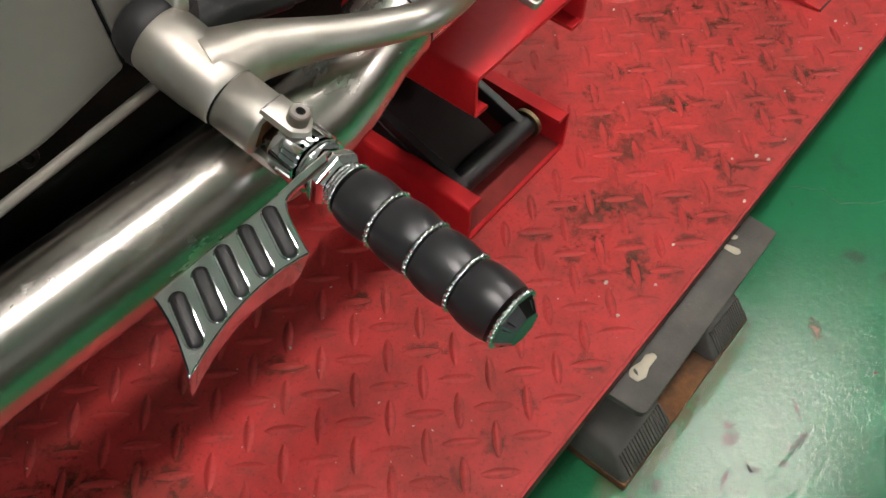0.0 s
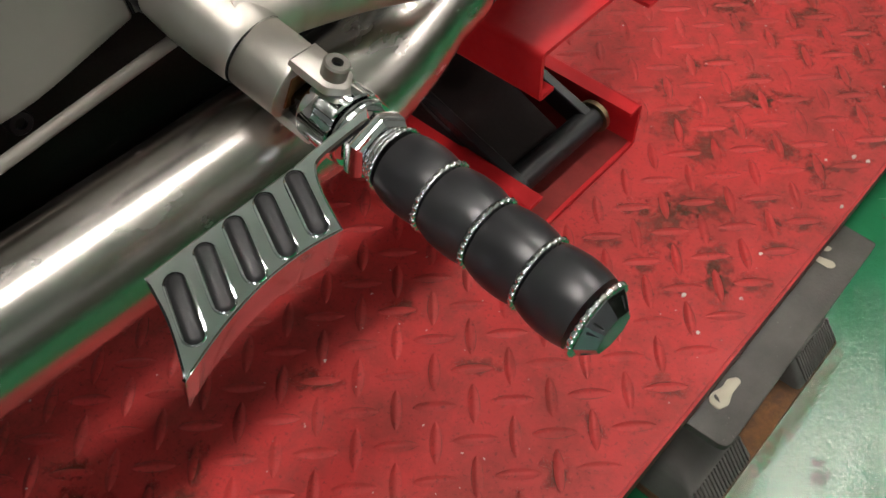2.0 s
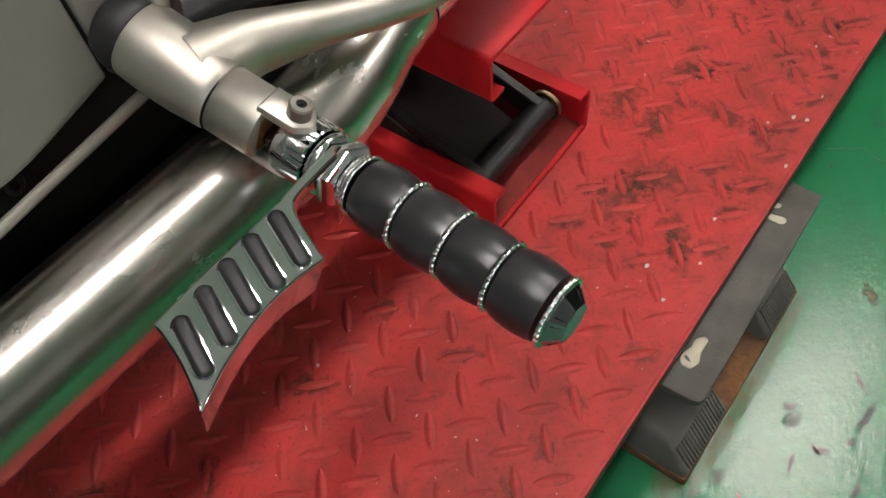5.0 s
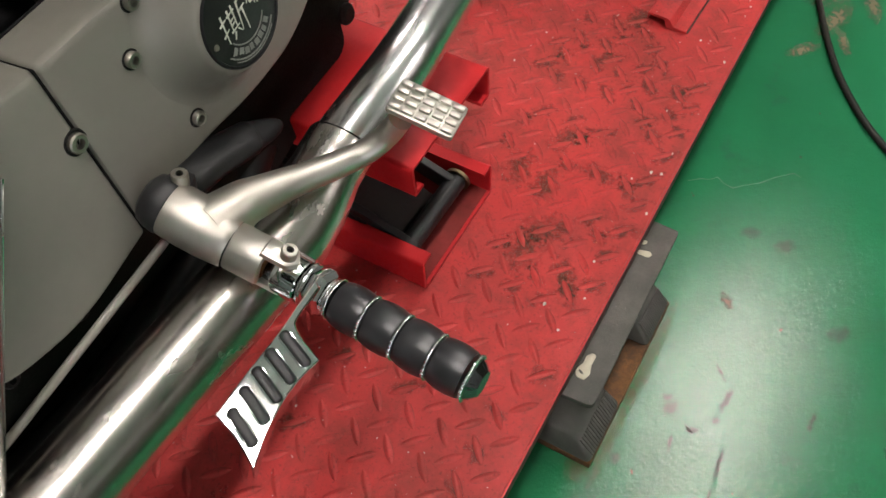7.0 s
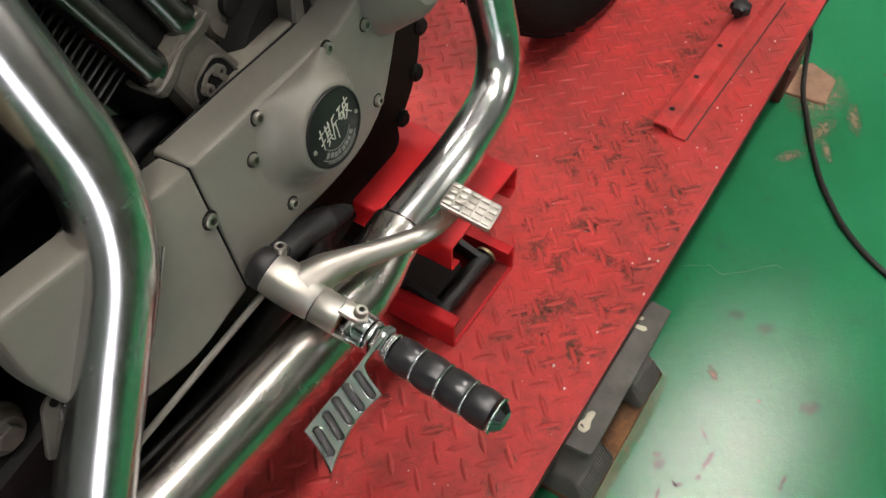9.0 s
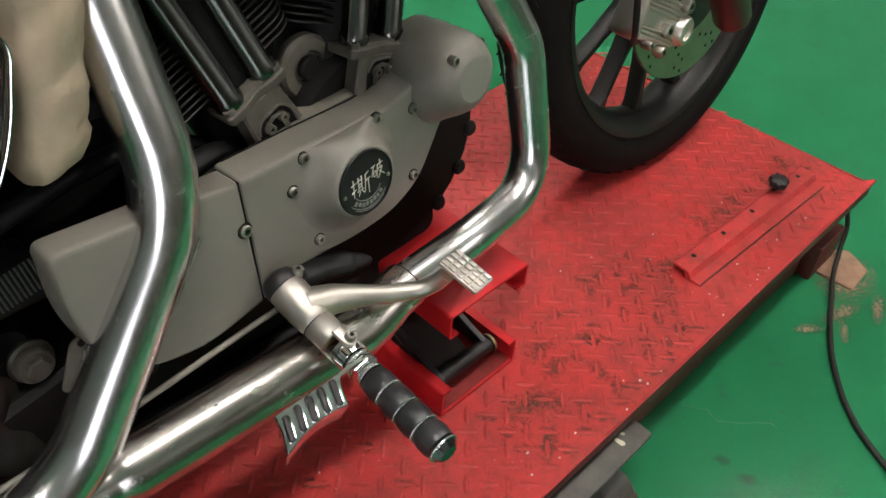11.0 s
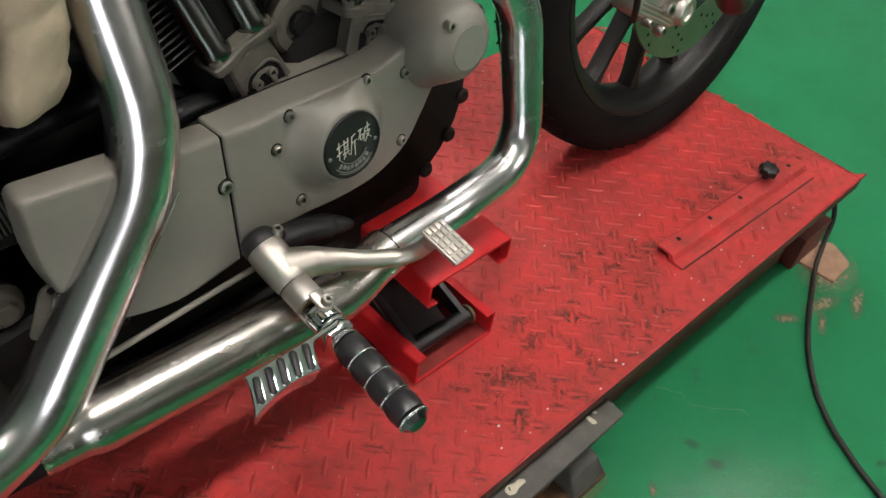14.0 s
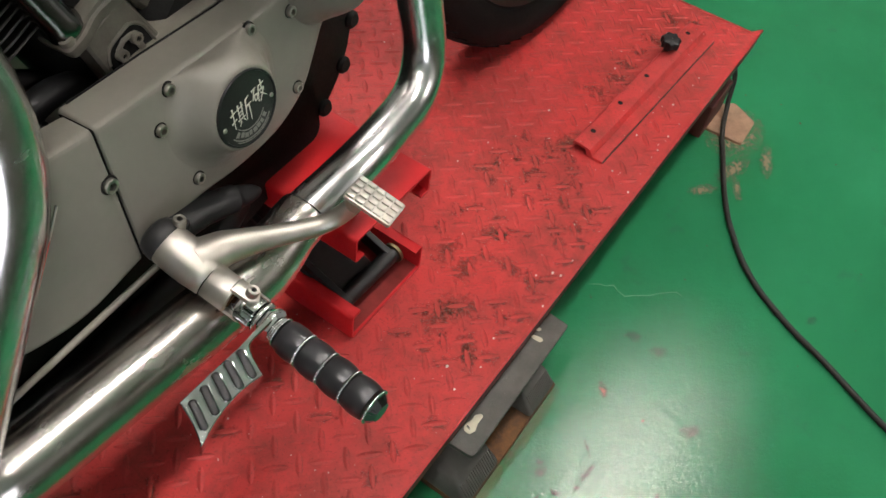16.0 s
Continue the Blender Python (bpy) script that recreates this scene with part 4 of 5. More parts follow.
spine = [(V((-0.372, -0.1690, 0.2215)), 0.0245), (V((-0.376, -0.1688, 0.2205)), 0.0262), (V((-0.392, -0.1680, 0.2165)), 0.0266), (V((-0.398, -0.1680, 0.2150)), 0.0263), (V((-0.412, -0.1678, 0.2112)), 0.0284), (V((-0.425, -0.1676, 0.2078)), 0.0297), (V((-0.445, -0.1672, 0.2030)), 0.0303), (V((-0.475, -0.1640, 0.2005)), 0.0304)]
for s, r in ((0.06, 0.0304), (0.12, 0.0304), (0.18, 0.0304), (0.240, 0.0303), (0.247, 0.0300), (0.254, 0.0288), (0.260, 0.0266), (0.265, 0.0252), (0.268, 0.0251), (0.274, 0.0251), (0.276, 0.0245), (0.284, 0.0243), (0.292, 0.0242), (0.299, 0.0242), (0.2995, 0.0225), (0.292, 0.0222)):
    spine.append((mm @ V((0, 0, s)), r))
muffler = part("muffler", sweep([p for p, r in spine], [r for p, r in spine], 44, False), MUFFLER, bike, "brushed steel lower exhaust muffler")
# Solid black rod, run past the steel end, stands for the mouth's dark inside.
part("tail_mouth_fill", sweep([mm @ V((0, 0, 0.20)), mm @ V((0, 0, 0.36))], 0.0221, 32), HOLE, muffler, "solid black rod standing in for the dark tail pipe mouth")
part("joint_gap_ring", sweep([(-0.3728, -0.169, 0.2214), (-0.3720, -0.169, 0.2216)], 0.0249, 36), HOLE, muffler, "thin black ring painted for the gap at the pipe joint")

# ---- brake pedal, clevis and foot peg ----
hub_a, hub_b = V((-0.5025, -0.140, 0.279)), V((-0.5006, -0.1800, 0.2566))
hub_m = frame_on(hub_a, hub_b)
hub_l = (hub_b - hub_a).length
pedal = part("brake_pedal", lathe([(-0.006, 0.009), (-0.004, 0.0170), (0.0, 0.0186), (hub_l * 0.3, 0.0190), (hub_l * 0.6, 0.0184), (hub_l - 0.008, 0.0172), (hub_l - 0.003, 0.0166), (hub_l - 0.0022, 0.0160), (hub_l - 0.0022, 0.004)], hub_m, 40), ALLOY, bike, "bead blasted alloy brake pedal")
arm = [(-0.5005, -0.1620, 0.2660), (-0.4722, -0.1680, 0.2625), (-0.447, -0.181, 0.2575), (-0.420, -0.199, 0.2530), (-0.398, -0.213, 0.2505), (-0.385, -0.225, 0.2580), (-0.3815, -0.237, 0.2735)]
arm_line = dense(bend(arm, 0.03, 6), 0.006)
part("arm", sweep(arm_line, [0.0118 + 0.0085 * max(0.0, 1 - (p - arm_line[0]).length / 0.075) ** 1.4 - 0.0038 * min(1, (p - arm_line[0]).length / 0.15) for p in arm_line], 24), ALLOY, pedal, "satin alloy pedal arm")
PAD = [V((-0.3566, -0.2292, 0.2846)), V((-0.3585, -0.2775, 0.2732)), V((-0.3836, -0.2735, 0.2697)), V((-0.3930, -0.2360, 0.2935))]
pc = sum(PAD, V()) / 4
ex = ((PAD[1] - PAD[0]) + (PAD[2] - PAD[3])).normalized()
ey = ((PAD[3] - PAD[0]) + (PAD[2] - PAD[1]))
ey = (ey - ex * ey.dot(ex)).normalized()
ez = ex.cross(ey)
if ez.z < 0:
    ey, ez = ey, -ez
PM = Matrix((ex, ey, ez)).transposed().to_4x4()
PM.translation = pc
padp = part("pedal_pad", slab(roundpoly([(-0.0235, -0.0150), (0.0235, -0.0150), (0.0235, 0.0150), (-0.0235, 0.0150)], 0.003), [(-0.0030, 0.0006), (-0.0024, 0), (0.0010, 0), (0.0014, 0.0006)], lambda x, y, h: PM @ V((x, y, h))), ALLOY, pedal, "ribbed alloy pedal pad")
for i in range(5):
    for j in range(4):
        x, y = -0.0184 + 0.0092 * i, -0.0109 + 0.00727 * j
        part("tread", box(x - 0.0039, x + 0.0039, y - 0.0024, y + 0.0024, 0.0008, 0.0034, 0.0008, None, PM, 2), ALLOY, padp)

# dust boot and lever behind the hub
part("dust_boot", lathe([(-0.018, 0.0120), (-0.0150, 0.0165), (-0.009, 0.0186), (-0.003, 0.0194), (-0.001, 0.0186)], hub_m, 40), PADBLACK, bike, "black rubber dust boot")
part("pinch_bolt", lathe([(0, 0.0055), (0.010, 0.0055), (0.011, 0.0048), (0.011, 0.0025), (0.008, 0.0025)], frame_on((-0.490, -0.143, 0.289), (-0.483, -0.154, 0.332)), 18, False), STEEL, pedal, "socket head pinch bolt")
part("pinch_ear", box(-0.010, 0.010, -0.006, 0.006, -0.008, 0.008, 0.003, None, frame_on((-0.489, -0.141, 0.282), (-0.483, -0.154, 0.332))), BLACK, pedal)
lev = bend([(-0.492, -0.118, 0.268), (-0.450, -0.120, 0.262), (-0.412, -0.124, 0.250), (-0.386, -0.128, 0.240)], 0.05, 6)
lev_line = dense(lev, 0.004)
lev_s = [k / (len(lev_line) - 1) for k in range(len(lev_line))]
part("shift_stop_lever", sweep(lev_line, [0.0155 * (1 - 0.22 * q) * math.sqrt(max(0.02, 1 - (q / 1.01) ** 7)) for q in lev_s], 24, True, None, (1, 0.7)), BLACK, bike, "black rubber covered lever")
part("brake_rod", sweep([(-0.494, -0.1182, 0.2433), (-0.66, -0.116, 0.2335), (-0.80, -0.105, 0.2260)], 0.0031, 16), SATIN, bike, "thin dull steel brake rod")

# clevis, peg
pa, pb = V((-0.4983, -0.25, 0.2293)), V((-0.5052, -0.34, 0.2118))
pd = (pb - pa).normalized()
ca = hub_b - (hub_b - hub_a).normalized() * 0.002
cb_ = pa - pd * 0.022
cz = (cb_ - ca).normalized()
up = V((0.17, 0, 0.98))
up = (up - cz * up.dot(cz)).normalized()
cm = Matrix((up.cross(cz), up, cz)).transposed().to_4x4()
cm.translation = ca
cl = (cb_ - ca).length
peg = new("foot_peg")
peg.parent = bike
peg.empty_display_size = 0.02
tagged(peg, "chrome and black rubber foot peg")
part("joint_seam", lathe([(-0.0004, 0.0150), (-0.0002, 0.0163), (0.0006, 0.0163), (0.0008, 0.0150)], cm, 36), HOLE, peg, "dark seam at the pedal hub")
clev = lathe([(0.0, 0.0150), (0.001, 0.0158), (cl * 0.42, 0.0158), (cl * 0.43, 0.0150)], cm, 36)
part("clevis_body", clev, ALLOY, peg, "satin steel clevis")
for s in (-1, 1):
    pl = roundpoly([(-0.0080, -0.002), (-0.0080, 0.0165), (-0.001, 0.0235), (0.0078, 0.0185), (0.0082, -0.002)], [0.001, 0.002, 0.006, 0.002, 0.001], 6)
    b = slab([V((p.x, p.y)) for p in pl][::-1], [(0.0, 0.0006), (0.0008, 0.0), (0.0040, 0.0004), (0.0048, 0.0014)], lambda x, y, h: cm @ V((x, s * (0.0122 + h), cl * 0.40 + y)))
    part("clevis_ear", b, ALLOY, peg, "satin steel clevis ear")
bp = ca + cz * (cl * 0.40 + 0.0140)
part("clevis_bolt", lathe([(0.010, 0.0054), (0.0226, 0.0054), (0.0234, 0.0047), (0.0234, 0.0024), (0.0212, 0.0022)], frame_on(bp, bp + up), 28, False), STEEL, peg, "dull socket head clevis bolt")
part("clevis_bolt_socket", lathe([(0.0212, 0.0001), (0.0213, 0.0026)], frame_on(bp, bp + up), 6, False), HOLE, peg)
part("rust_patch", box(-0.008, 0.008, -0.0085, 0.0085, -0.003, 0.001, 0.001, None, cm @ Matrix.Translation((0, 0, cl * 0.43))), RUST, peg, "rust inside the clevis")
tm = frame_on(pa, pb)
part("tongue", box(-0.0085, 0.0085, -0.0105, 0.0105, -0.060, -0.040, 0.002, None, tm @ pose(0, 0, 0, 0, 0, 90)), DARKCHROME, peg, "dark plated peg tongue")
SWIVEL = [(-0.0450, 0.0085), (-0.0447, 0.0138), (-0.0440, 0.0150), (-0.0430, 0.0155), (-0.0362, 0.0155), (-0.0360, 0.0157), (-0.0268, 0.0157), (-0.0260, 0.0150), (-0.0258, 0.0110)]
part("swivel_body", lathe(SWIVEL, tm, 96, True, None, lambda q, n, h: -0.0007 if q % 12 < 3 and -0.0361 < h < -0.0259 else 0), CHROME, peg, "fluted chrome swivel")
part("lock_nut", lathe([(-0.0205, 0.0110), (-0.0200, 0.0132), (-0.0168, 0.0154), (-0.0122, 0.0154), (-0.0090, 0.0132), (-0.0086, 0.0110)], tm @ pose(0, 0, 0, 0, 0, 22), 6), CHROME, peg, "hexagonal chrome nut")
for z, r in ((-0.0086, 0.0122), (-0.0064, 0.0130), (-0.0040, 0.0144)):
    part("collar", lathe([(z, r - 0.003), (z + 0.0003, r - 0.0006), (z + 0.0007, r), (z + 0.0016, r), (z + 0.0020, r - 0.0006), (z + 0.0023, r - 0.003)], tm, 112, True, None, lambda q, n, h: 0.0002 * math.cos(q * math.pi / 2)), CHROME, peg, "beaded chrome collar", 75)
PITCH = 0.0241


def barrel(k, q):
    """Radius of sleeve k at q of its length: the inner end is slimmer than the outer."""
    r0, r1 = (0.0136, 0.0142) if k == 0 else (0.0143, 0.0146)
    return r0 + (r1 - r0) * q + 0.0018 * math.sin(math.pi * min(1.0, 0.04 + q * 0.92)) ** 0.75


for k in range(4):
    z0 = -0.001 + PITCH * k
    prof = [(0.0004, 0.0110)] + [(0.0009 + q / 14 * (PITCH - 0.0032), barrel(k, q / 14)) for q in range(15)] + [(PITCH - 0.0022, 0.0110)]
    part("rubber_sleeve", lathe([(z0 + h, r) for h, r in prof], tm, 48), RUBBER, peg, "satin black rubber sleeve")
    z1 = z0 + PITCH - 0.0019
    if k == 3:
        continue
    part("chrome_ring", lathe([(z1 - 0.0004, 0.0120), (z1 - 0.0003, 0.0145), (z1 + 0.0002, 0.0155), (z1 + 0.0015, 0.0155), (z1 + 0.0020, 0.0145), (z1 + 0.0021, 0.0120)], tm, 112, True, None, lambda q, n, h: 0.0006 * math.cos(q * math.pi / 2)), CHROME, peg, "thin beaded chrome ring", 75)
zt = -0.001 + PITCH * 4
part("chrome_ring", lathe([(zt - 0.0006, 0.0120), (zt - 0.0005, 0.0147), (zt + 0.0002, 0.0155), (zt + 0.0018, 0.0152), (zt + 0.0022, 0.0120)], tm, 112, True, None, lambda q, n, h: 0.0006 * math.cos(q * math.pi / 2)), CHROME, peg, "beaded chrome end ring", 75)
cap_ = lathe([(zt + 0.0012, 0.0120), (zt + 0.0016, 0.0146), (zt + 0.0024, 0.0144), (zt + 0.0080, 0.0092), (zt + 0.0083, 0.0085), (zt + 0.0083, 0.0005)], tm, 8)
part("end_cap", cap_, DARKCHROME, peg, "faceted chrome end cap", 15)
for k in range(4):
    a = (k + 0.5) * math.tau / 4
    for q in (-0.16, 0.0, 0.16):
        p0, p1 = tm @ V((0.0124 * math.cos(a + q), 0.0124 * math.sin(a + q), zt + 0.0034)), tm @ V((0.0084 * math.cos(a + q), 0.0084 * math.sin(a + q), zt + 0.0077))
        part("flute", sweep([p0, p1], [0.0007, 0.0004], 6), BLACK, peg)

# heel plate: curved chrome plate on an arm, with five rubber strips
HTL, HBL, HTR, HST = V((-0.6014, -0.2442, 0.2602)), V((-0.6146, -0.2766, 0.2472)), V((-0.5446, -0.2724, 0.2486)), V((-0.5412, -0.2484, 0.2612))
hx = (HST - HTL).normalized()
hn = hx.cross((HBL + HTR) / 2 - (HTL + HST) / 2).normalized()
if hn.z < 0:
    hn = -hn
hy = hn.cross(hx)
HM = Matrix((hx, hy, hn)).transposed().to_4x4()
HM.translation = HTL


def smooth_line(pts, n=5):
    """A Catmull-Rom line through 2D points."""
    p = [V(pts[0]) * 2 - V(pts[1])] + [V(q) for q in pts] + [V(pts[-1]) * 2 - V(pts[-2])]
    res = []
    for a, b, c, d in zip(p, p[1:], p[2:], p[3:]):
        for k in range(n):
            s = k / n
            res.append(0.5 * (2 * b + (c - a) * s + (2 * a - 5 * b + 4 * c - d) * s * s + (3 * b - a - 3 * c + d) * s ** 3))
    return res + [V(pts[-1])]


left_edge = smooth_line([(0, 0), (-0.0040, -0.0165), (-0.0116, -0.0345)])
low_edge = smooth_line([(-0.0116, -0.0345), (0.0070, -0.0288), (0.0254, -0.0256), (0.0419, -0.0255), (0.0572, -0.0278)])
right_edge = smooth_line([(0.0572, -0.0278), (0.0612, -0.0140), (0.0650, -0.0060), (0.0690, -0.0032), (0.0800, -0.0024), (0.0930, -0.0020)], 4)
top_edge = [V((0.0950, 0.0024)), V((0.0800, 0.0018)), V((0.0592, 0.0004)), V((0.0290, 0.0006))]
out = left_edge[:-1] + low_edge[:-1] + right_edge + top_edge
SLOTS = [((0.0064, -0.0061), (-0.0012, -0.0264)), ((0.0195, -0.0040), (0.0120, -0.0243)), ((0.0322, -0.0026), (0.0253, -0.0228)), ((0.0449, -0.0022), (0.0382, -0.0227)), ((0.0578, -0.0024), (0.0508, -0.0234))]
heel = part("heel_plate", slab(out, [(-0.0040, 0.0007), (-0.0034, 0), (-0.0008, 0), (0.0, 0.0008)], lambda x, y, h: HM @ V((x, y, h))), CHROME, peg, "curved chrome heel plate", 30)


def capsule(a, b, r, n=8):
    a, b = V(a), V(b)
    d = (b - a).normalized()
    s = V((-d.y, d.x))
    a, b = a + d * r, b - d * r
    res = [b + d * (r * math.sin(k * math.pi / n)) - s * (r * math.cos(k * math.pi / n)) for k in range(n + 1)]
    res += [a - d * (r * math.sin(k * math.pi / n)) + s * (r * math.cos(k * math.pi / n)) for k in range(n + 1)]
    return res


def on_plate(x, y, h):
    return HM @ V((x, y, h))


for a, b in SLOTS:
    d_ = (V(b) - V(a)).normalized() * 0.0016
    a, b = V(a) - d_, V(b) + d_
    rim_o, rim_i, rub = capsule(a, b, 0.0039), capsule(a, b, 0.0034), capsule(a, b, 0.0031)
    rings = [[on_plate(p.x, p.y, 0.0001) for p in offset(rim_o, -0.0003)], [on_plate(p.x, p.y, 0.0011) for p in rim_o], [on_plate(p.x, p.y, 0.0012) for p in rim_i], [on_plate(p.x, p.y, 0.0001) for p in offset(rim_i, 0.0002)]]
    part("slot_rim", loft(rings, False), CHROME, heel, "raised chrome slot rim", 50)
    rings = [[on_plate(p.x, p.y, h) for p in offset(rub, d)] for h, d in ((0.0002, 0.0), (0.0006, 0.0002), (0.0013, 0.0010), (0.0016, 0.0018))]
    part("rubber_strip", loft(rings), PADBLACK, heel, "black rubber grip strip", 60)
# the turned-down front edge
rings = []
for k, p in enumerate(low_edge):
    s = k / (len(low_edge) - 1)
    t0 = on_plate(p.x, p.y, -0.0004)
    dn = V((-0.0024, 0.0012, -0.0110)).lerp(V((-0.0045, 0.0088, -0.0195)), min(1, s * 1.5))
    inn = hy * 0.0018
    rings.append([t0, t0 + dn, t0 + dn + inn, t0 + inn - hn * 0.002])
part("plate_lip", loft(rings), CHROME, heel, "turned down chrome lip", 25)
part("arm_ring", lathe([(-0.0248, 0.0115), (-0.0245, 0.0146), (-0.0238, 0.0151), (-0.0218, 0.0151), (-0.0210, 0.0146), (-0.0205, 0.0115)], tm, 40), CHROME, heel, "chrome clamp ring")

# ---- front wheel, brake and fork ----
WM = pose(0.331, -0.020, 0.332, 0, 0, -2.5) @ pose(0, 0, 0, 90, 0, 0)
wheel = new("front_wheel")
wheel.parent = bike
tagged(wheel, "black cast front wheel with a road tyre")
half = [(0.0, 0.335), (0.018, 0.3335), (0.034, 0.328), (0.0450, 0.3185), (0.0480, 0.3125), (0.0490, 0.3085), (0.0505, 0.3060), (0.0520, 0.294), (0.0515, 0.282), (0.0470, 0.2715), (0.0445, 0.2700), (0.0435, 0.2670), (0.0380, 0.2590), (0.028, 0.249)]
prof = [(-h, r) for h, r in half[:0:-1]] + half
tyre = part("tyre", lathe(prof, WM, 120, False), TYRE, wheel, "dusty black road tyre")
gb = box(-0.0011, 0.0011, -0.016, 0.016, -0.0015, 0.0012, 0.0003, None, None, 1)
groove = part("tread_groove", gb, HOLE, tyre, "", 0)
groove.matrix_local = WM @ Matrix.Translation((0.3305, 0, 0.027)) @ pose(0, 0, 0, 0, 76, 0) @ pose(0, 0, 0, 0, 0, 40)
for k in range(1, 120):
    sgn_ = 1 if k % 2 else -1
    share("tread_groove", groove, tyre, WM @ pose(0, 0, 0, 0, 0, k * 3) @ Matrix.Translation((0.3305, 0, 0.027 * sgn_)) @ pose(0, 0, 0, 0, 90 - 14 * sgn_, 0) @ pose(0, 0, 0, 0, 0, 40 * sgn_))
rim = [(dz * 1.1, r + 0.0110) for dz, r in [(-0.033, 0.249), (-0.036, 0.2555), (-0.0405, 0.2545), (-0.0395, 0.246), (-0.036, 0.240), (-0.030, 0.2335), (-0.020, 0.226), (-0.012, 0.221), (0.012, 0.221), (0.020, 0.226), (0.030, 0.2335), (0.036, 0.240), (0.0395, 0.246), (0.0405, 0.2545), (0.036, 0.2555), (0.033, 0.249), (0.025, 0.242), (-0.025, 0.242), (-0.030, 0.247)]]
part("rim", lathe(rim, WM, 96, False), WHEELBLACK, wheel, "black painted cast rim")
part("hub", lathe([(-0.05, 0.020), (-0.046, 0.036), (-0.03, 0.042), (0.03, 0.042), (0.046, 0.036), (0.05, 0.020)], WM, 40), WHEELBLACK, wheel)
sp_b = loft([[V((r, y * w_ / 2, z * d_ / 2)) for y, z in ((-1, -0.7), (-0.7, -1), (0.7, -1), (1, -0.7), (1, 0.7), (0.7, 1), (-0.7, 1), (-1, 0.7))] for r, w_, d_ in ((0.036, 0.022, 0.040), (0.08, 0.014, 0.034), (0.16, 0.0115, 0.028), (0.216, 0.0135, 0.028), (0.2345, 0.024, 0.030))])
spoke = part("spoke", sp_b, WHEELBLACK, wheel)
for k in range(13):
    mk = WM @ pose(0, 0, 0, 0, 0, 11 + k * 360 / 13)
    if k:
        share("spoke", spoke, wheel, mk)
    else:
        spoke.matrix_local = mk
DM = WM @ Matrix.Translation((-0.004, -0.003, 0.066))
disc = part("brake_disc", lathe([(-0.0025, 0.090), (-0.0025, 0.156), (0.0025, 0.156), (0.0025, 0.090), (-0.0025, 0.090)], DM, 80, False), DISC, wheel, "drilled steel brake disc")
part("disc_carrier", lathe([(-0.004, 0.040), (-0.004, 0.092), (0.002, 0.092), (0.004, 0.060), (0.004, 0.040)], DM, 48, False), WHEELBLACK, disc)
hb = lathe([(0.0027, 0.0001), (0.0028, 0.0030)], Matrix(), 10, False)
hole = part("disc_hole", hb, HOLE, disc, "", 0)
hole.matrix_local = DM @ Matrix.Translation((0.10, 0, 0))
for k in range(10):
    for j, (r, da) in enumerate(((0.108, 0), (0.120, 7), (0.130, 13), (0.140, 5), (0.148, 12))):
        a = radians(k * 36 + da)
        share("disc_hole", hole, disc, DM @ Matrix.Translation((r * math.cos(a), r * math.sin(a), 0)))

CM = pose(0.145, -0.118, 0.330, 0, 27, -5) @ Matrix.Translation((0.022, 0, -0.003)) @ Matrix.Scale(0.75, 4)
cal = part("brake_caliper", slab(roundpoly([(-0.072, -0.036), (0.030, -0.046), (0.078, -0.030), (0.092, 0.004), (0.078, 0.040), (0.030, 0.054), (-0.066, 0.056)], 0.014), [(0.045, 0.004), (0.040, 0.0), (-0.006, 0.0), (-0.013, 0.003), (-0.016, 0.009)], lambda x, y, h: CM @ V((x, h, y))), ALLOY, bike, "cast alloy brake caliper")
for zc in (0.044, 0.036, 0.028, 0.020, -0.014, -0.022, -0.030):
    part("caliper_rib", sweep([CM @ V((-0.060, -0.0150, zc + 0.002)), CM @ V((0.010, -0.0185, zc)), CM @ V((0.050, -0.0165, zc - 0.003))], [0.0024, 0.0030, 0.0016], 10), ALLOY, cal, "cast rib")
part("rib_groove", box(-0.060, 0.010, -0.0166, -0.010, -0.0105, -0.0085, 0.0005, None, CM, 1), HOLE, cal)
for x, z, r in ((0.012, -0.006, 0.010), (0.052, 0.046, 0.010), (0.018, -0.045, 0.008), (-0.030, -0.040, 0.006)):
    part("caliper_bolt", lathe([(0, r), (0.013, r), (0.015, r * 0.8), (0.015, r * 0.45), (0.011, r * 0.45)], frame_on(CM @ V((x, -0.012, z)), CM @ V((x, -0.1, z))), 18, False), STEEL, cal)
part("piston_cap", lathe([(0, 0.023), (0.012, 0.022), (0.017, 0.019), (0.017, 0.013), (0.013, 0.012), (0.013, 0.001)], frame_on(CM @ V((0.074, -0.004, 0.002)), CM @ V((0.090, -0.1, 0.002))), 32), ALLOY, cal, "round cast piston cap")
part("brake_hose", sweep(bend([(0.088, -0.135, 0.318), (0.070, -0.148, 0.345), (0.064, -0.150, 0.42), (0.055, -0.13, 0.62)], 0.05), 0.0045, 12), BLACK, bike, "black brake hose")
fk = frame_on((0.338, -0.150, 0.268), (0.178, -0.150, 0.60))
part("fork_slider", lathe([(0.0, 0.014), (0.003, 0.024), (0.012, 0.028), (0.30, 0.028), (0.36, 0.027)], fk, 36), DARKRED, bike, "dark red painted fork slider")
part("axle_cap", lathe([(0, 0.018), (0.02, 0.018), (0.024, 0.012), (0.024, 0.002)], frame_on((0.318, -0.05, 0.332), (0.31, -0.2, 0.332)), 24), STEEL, bike)
fk2 = frame_on((0.338, 0.09, 0.268), (0.178, 0.09, 0.60))
part("fork_slider", lathe([(0.0, 0.014), (0.003, 0.024), (0.012, 0.028), (0.30, 0.028), (0.36, 0.027)], fk2, 36), DARKRED, bike, "dark red painted fork slider")

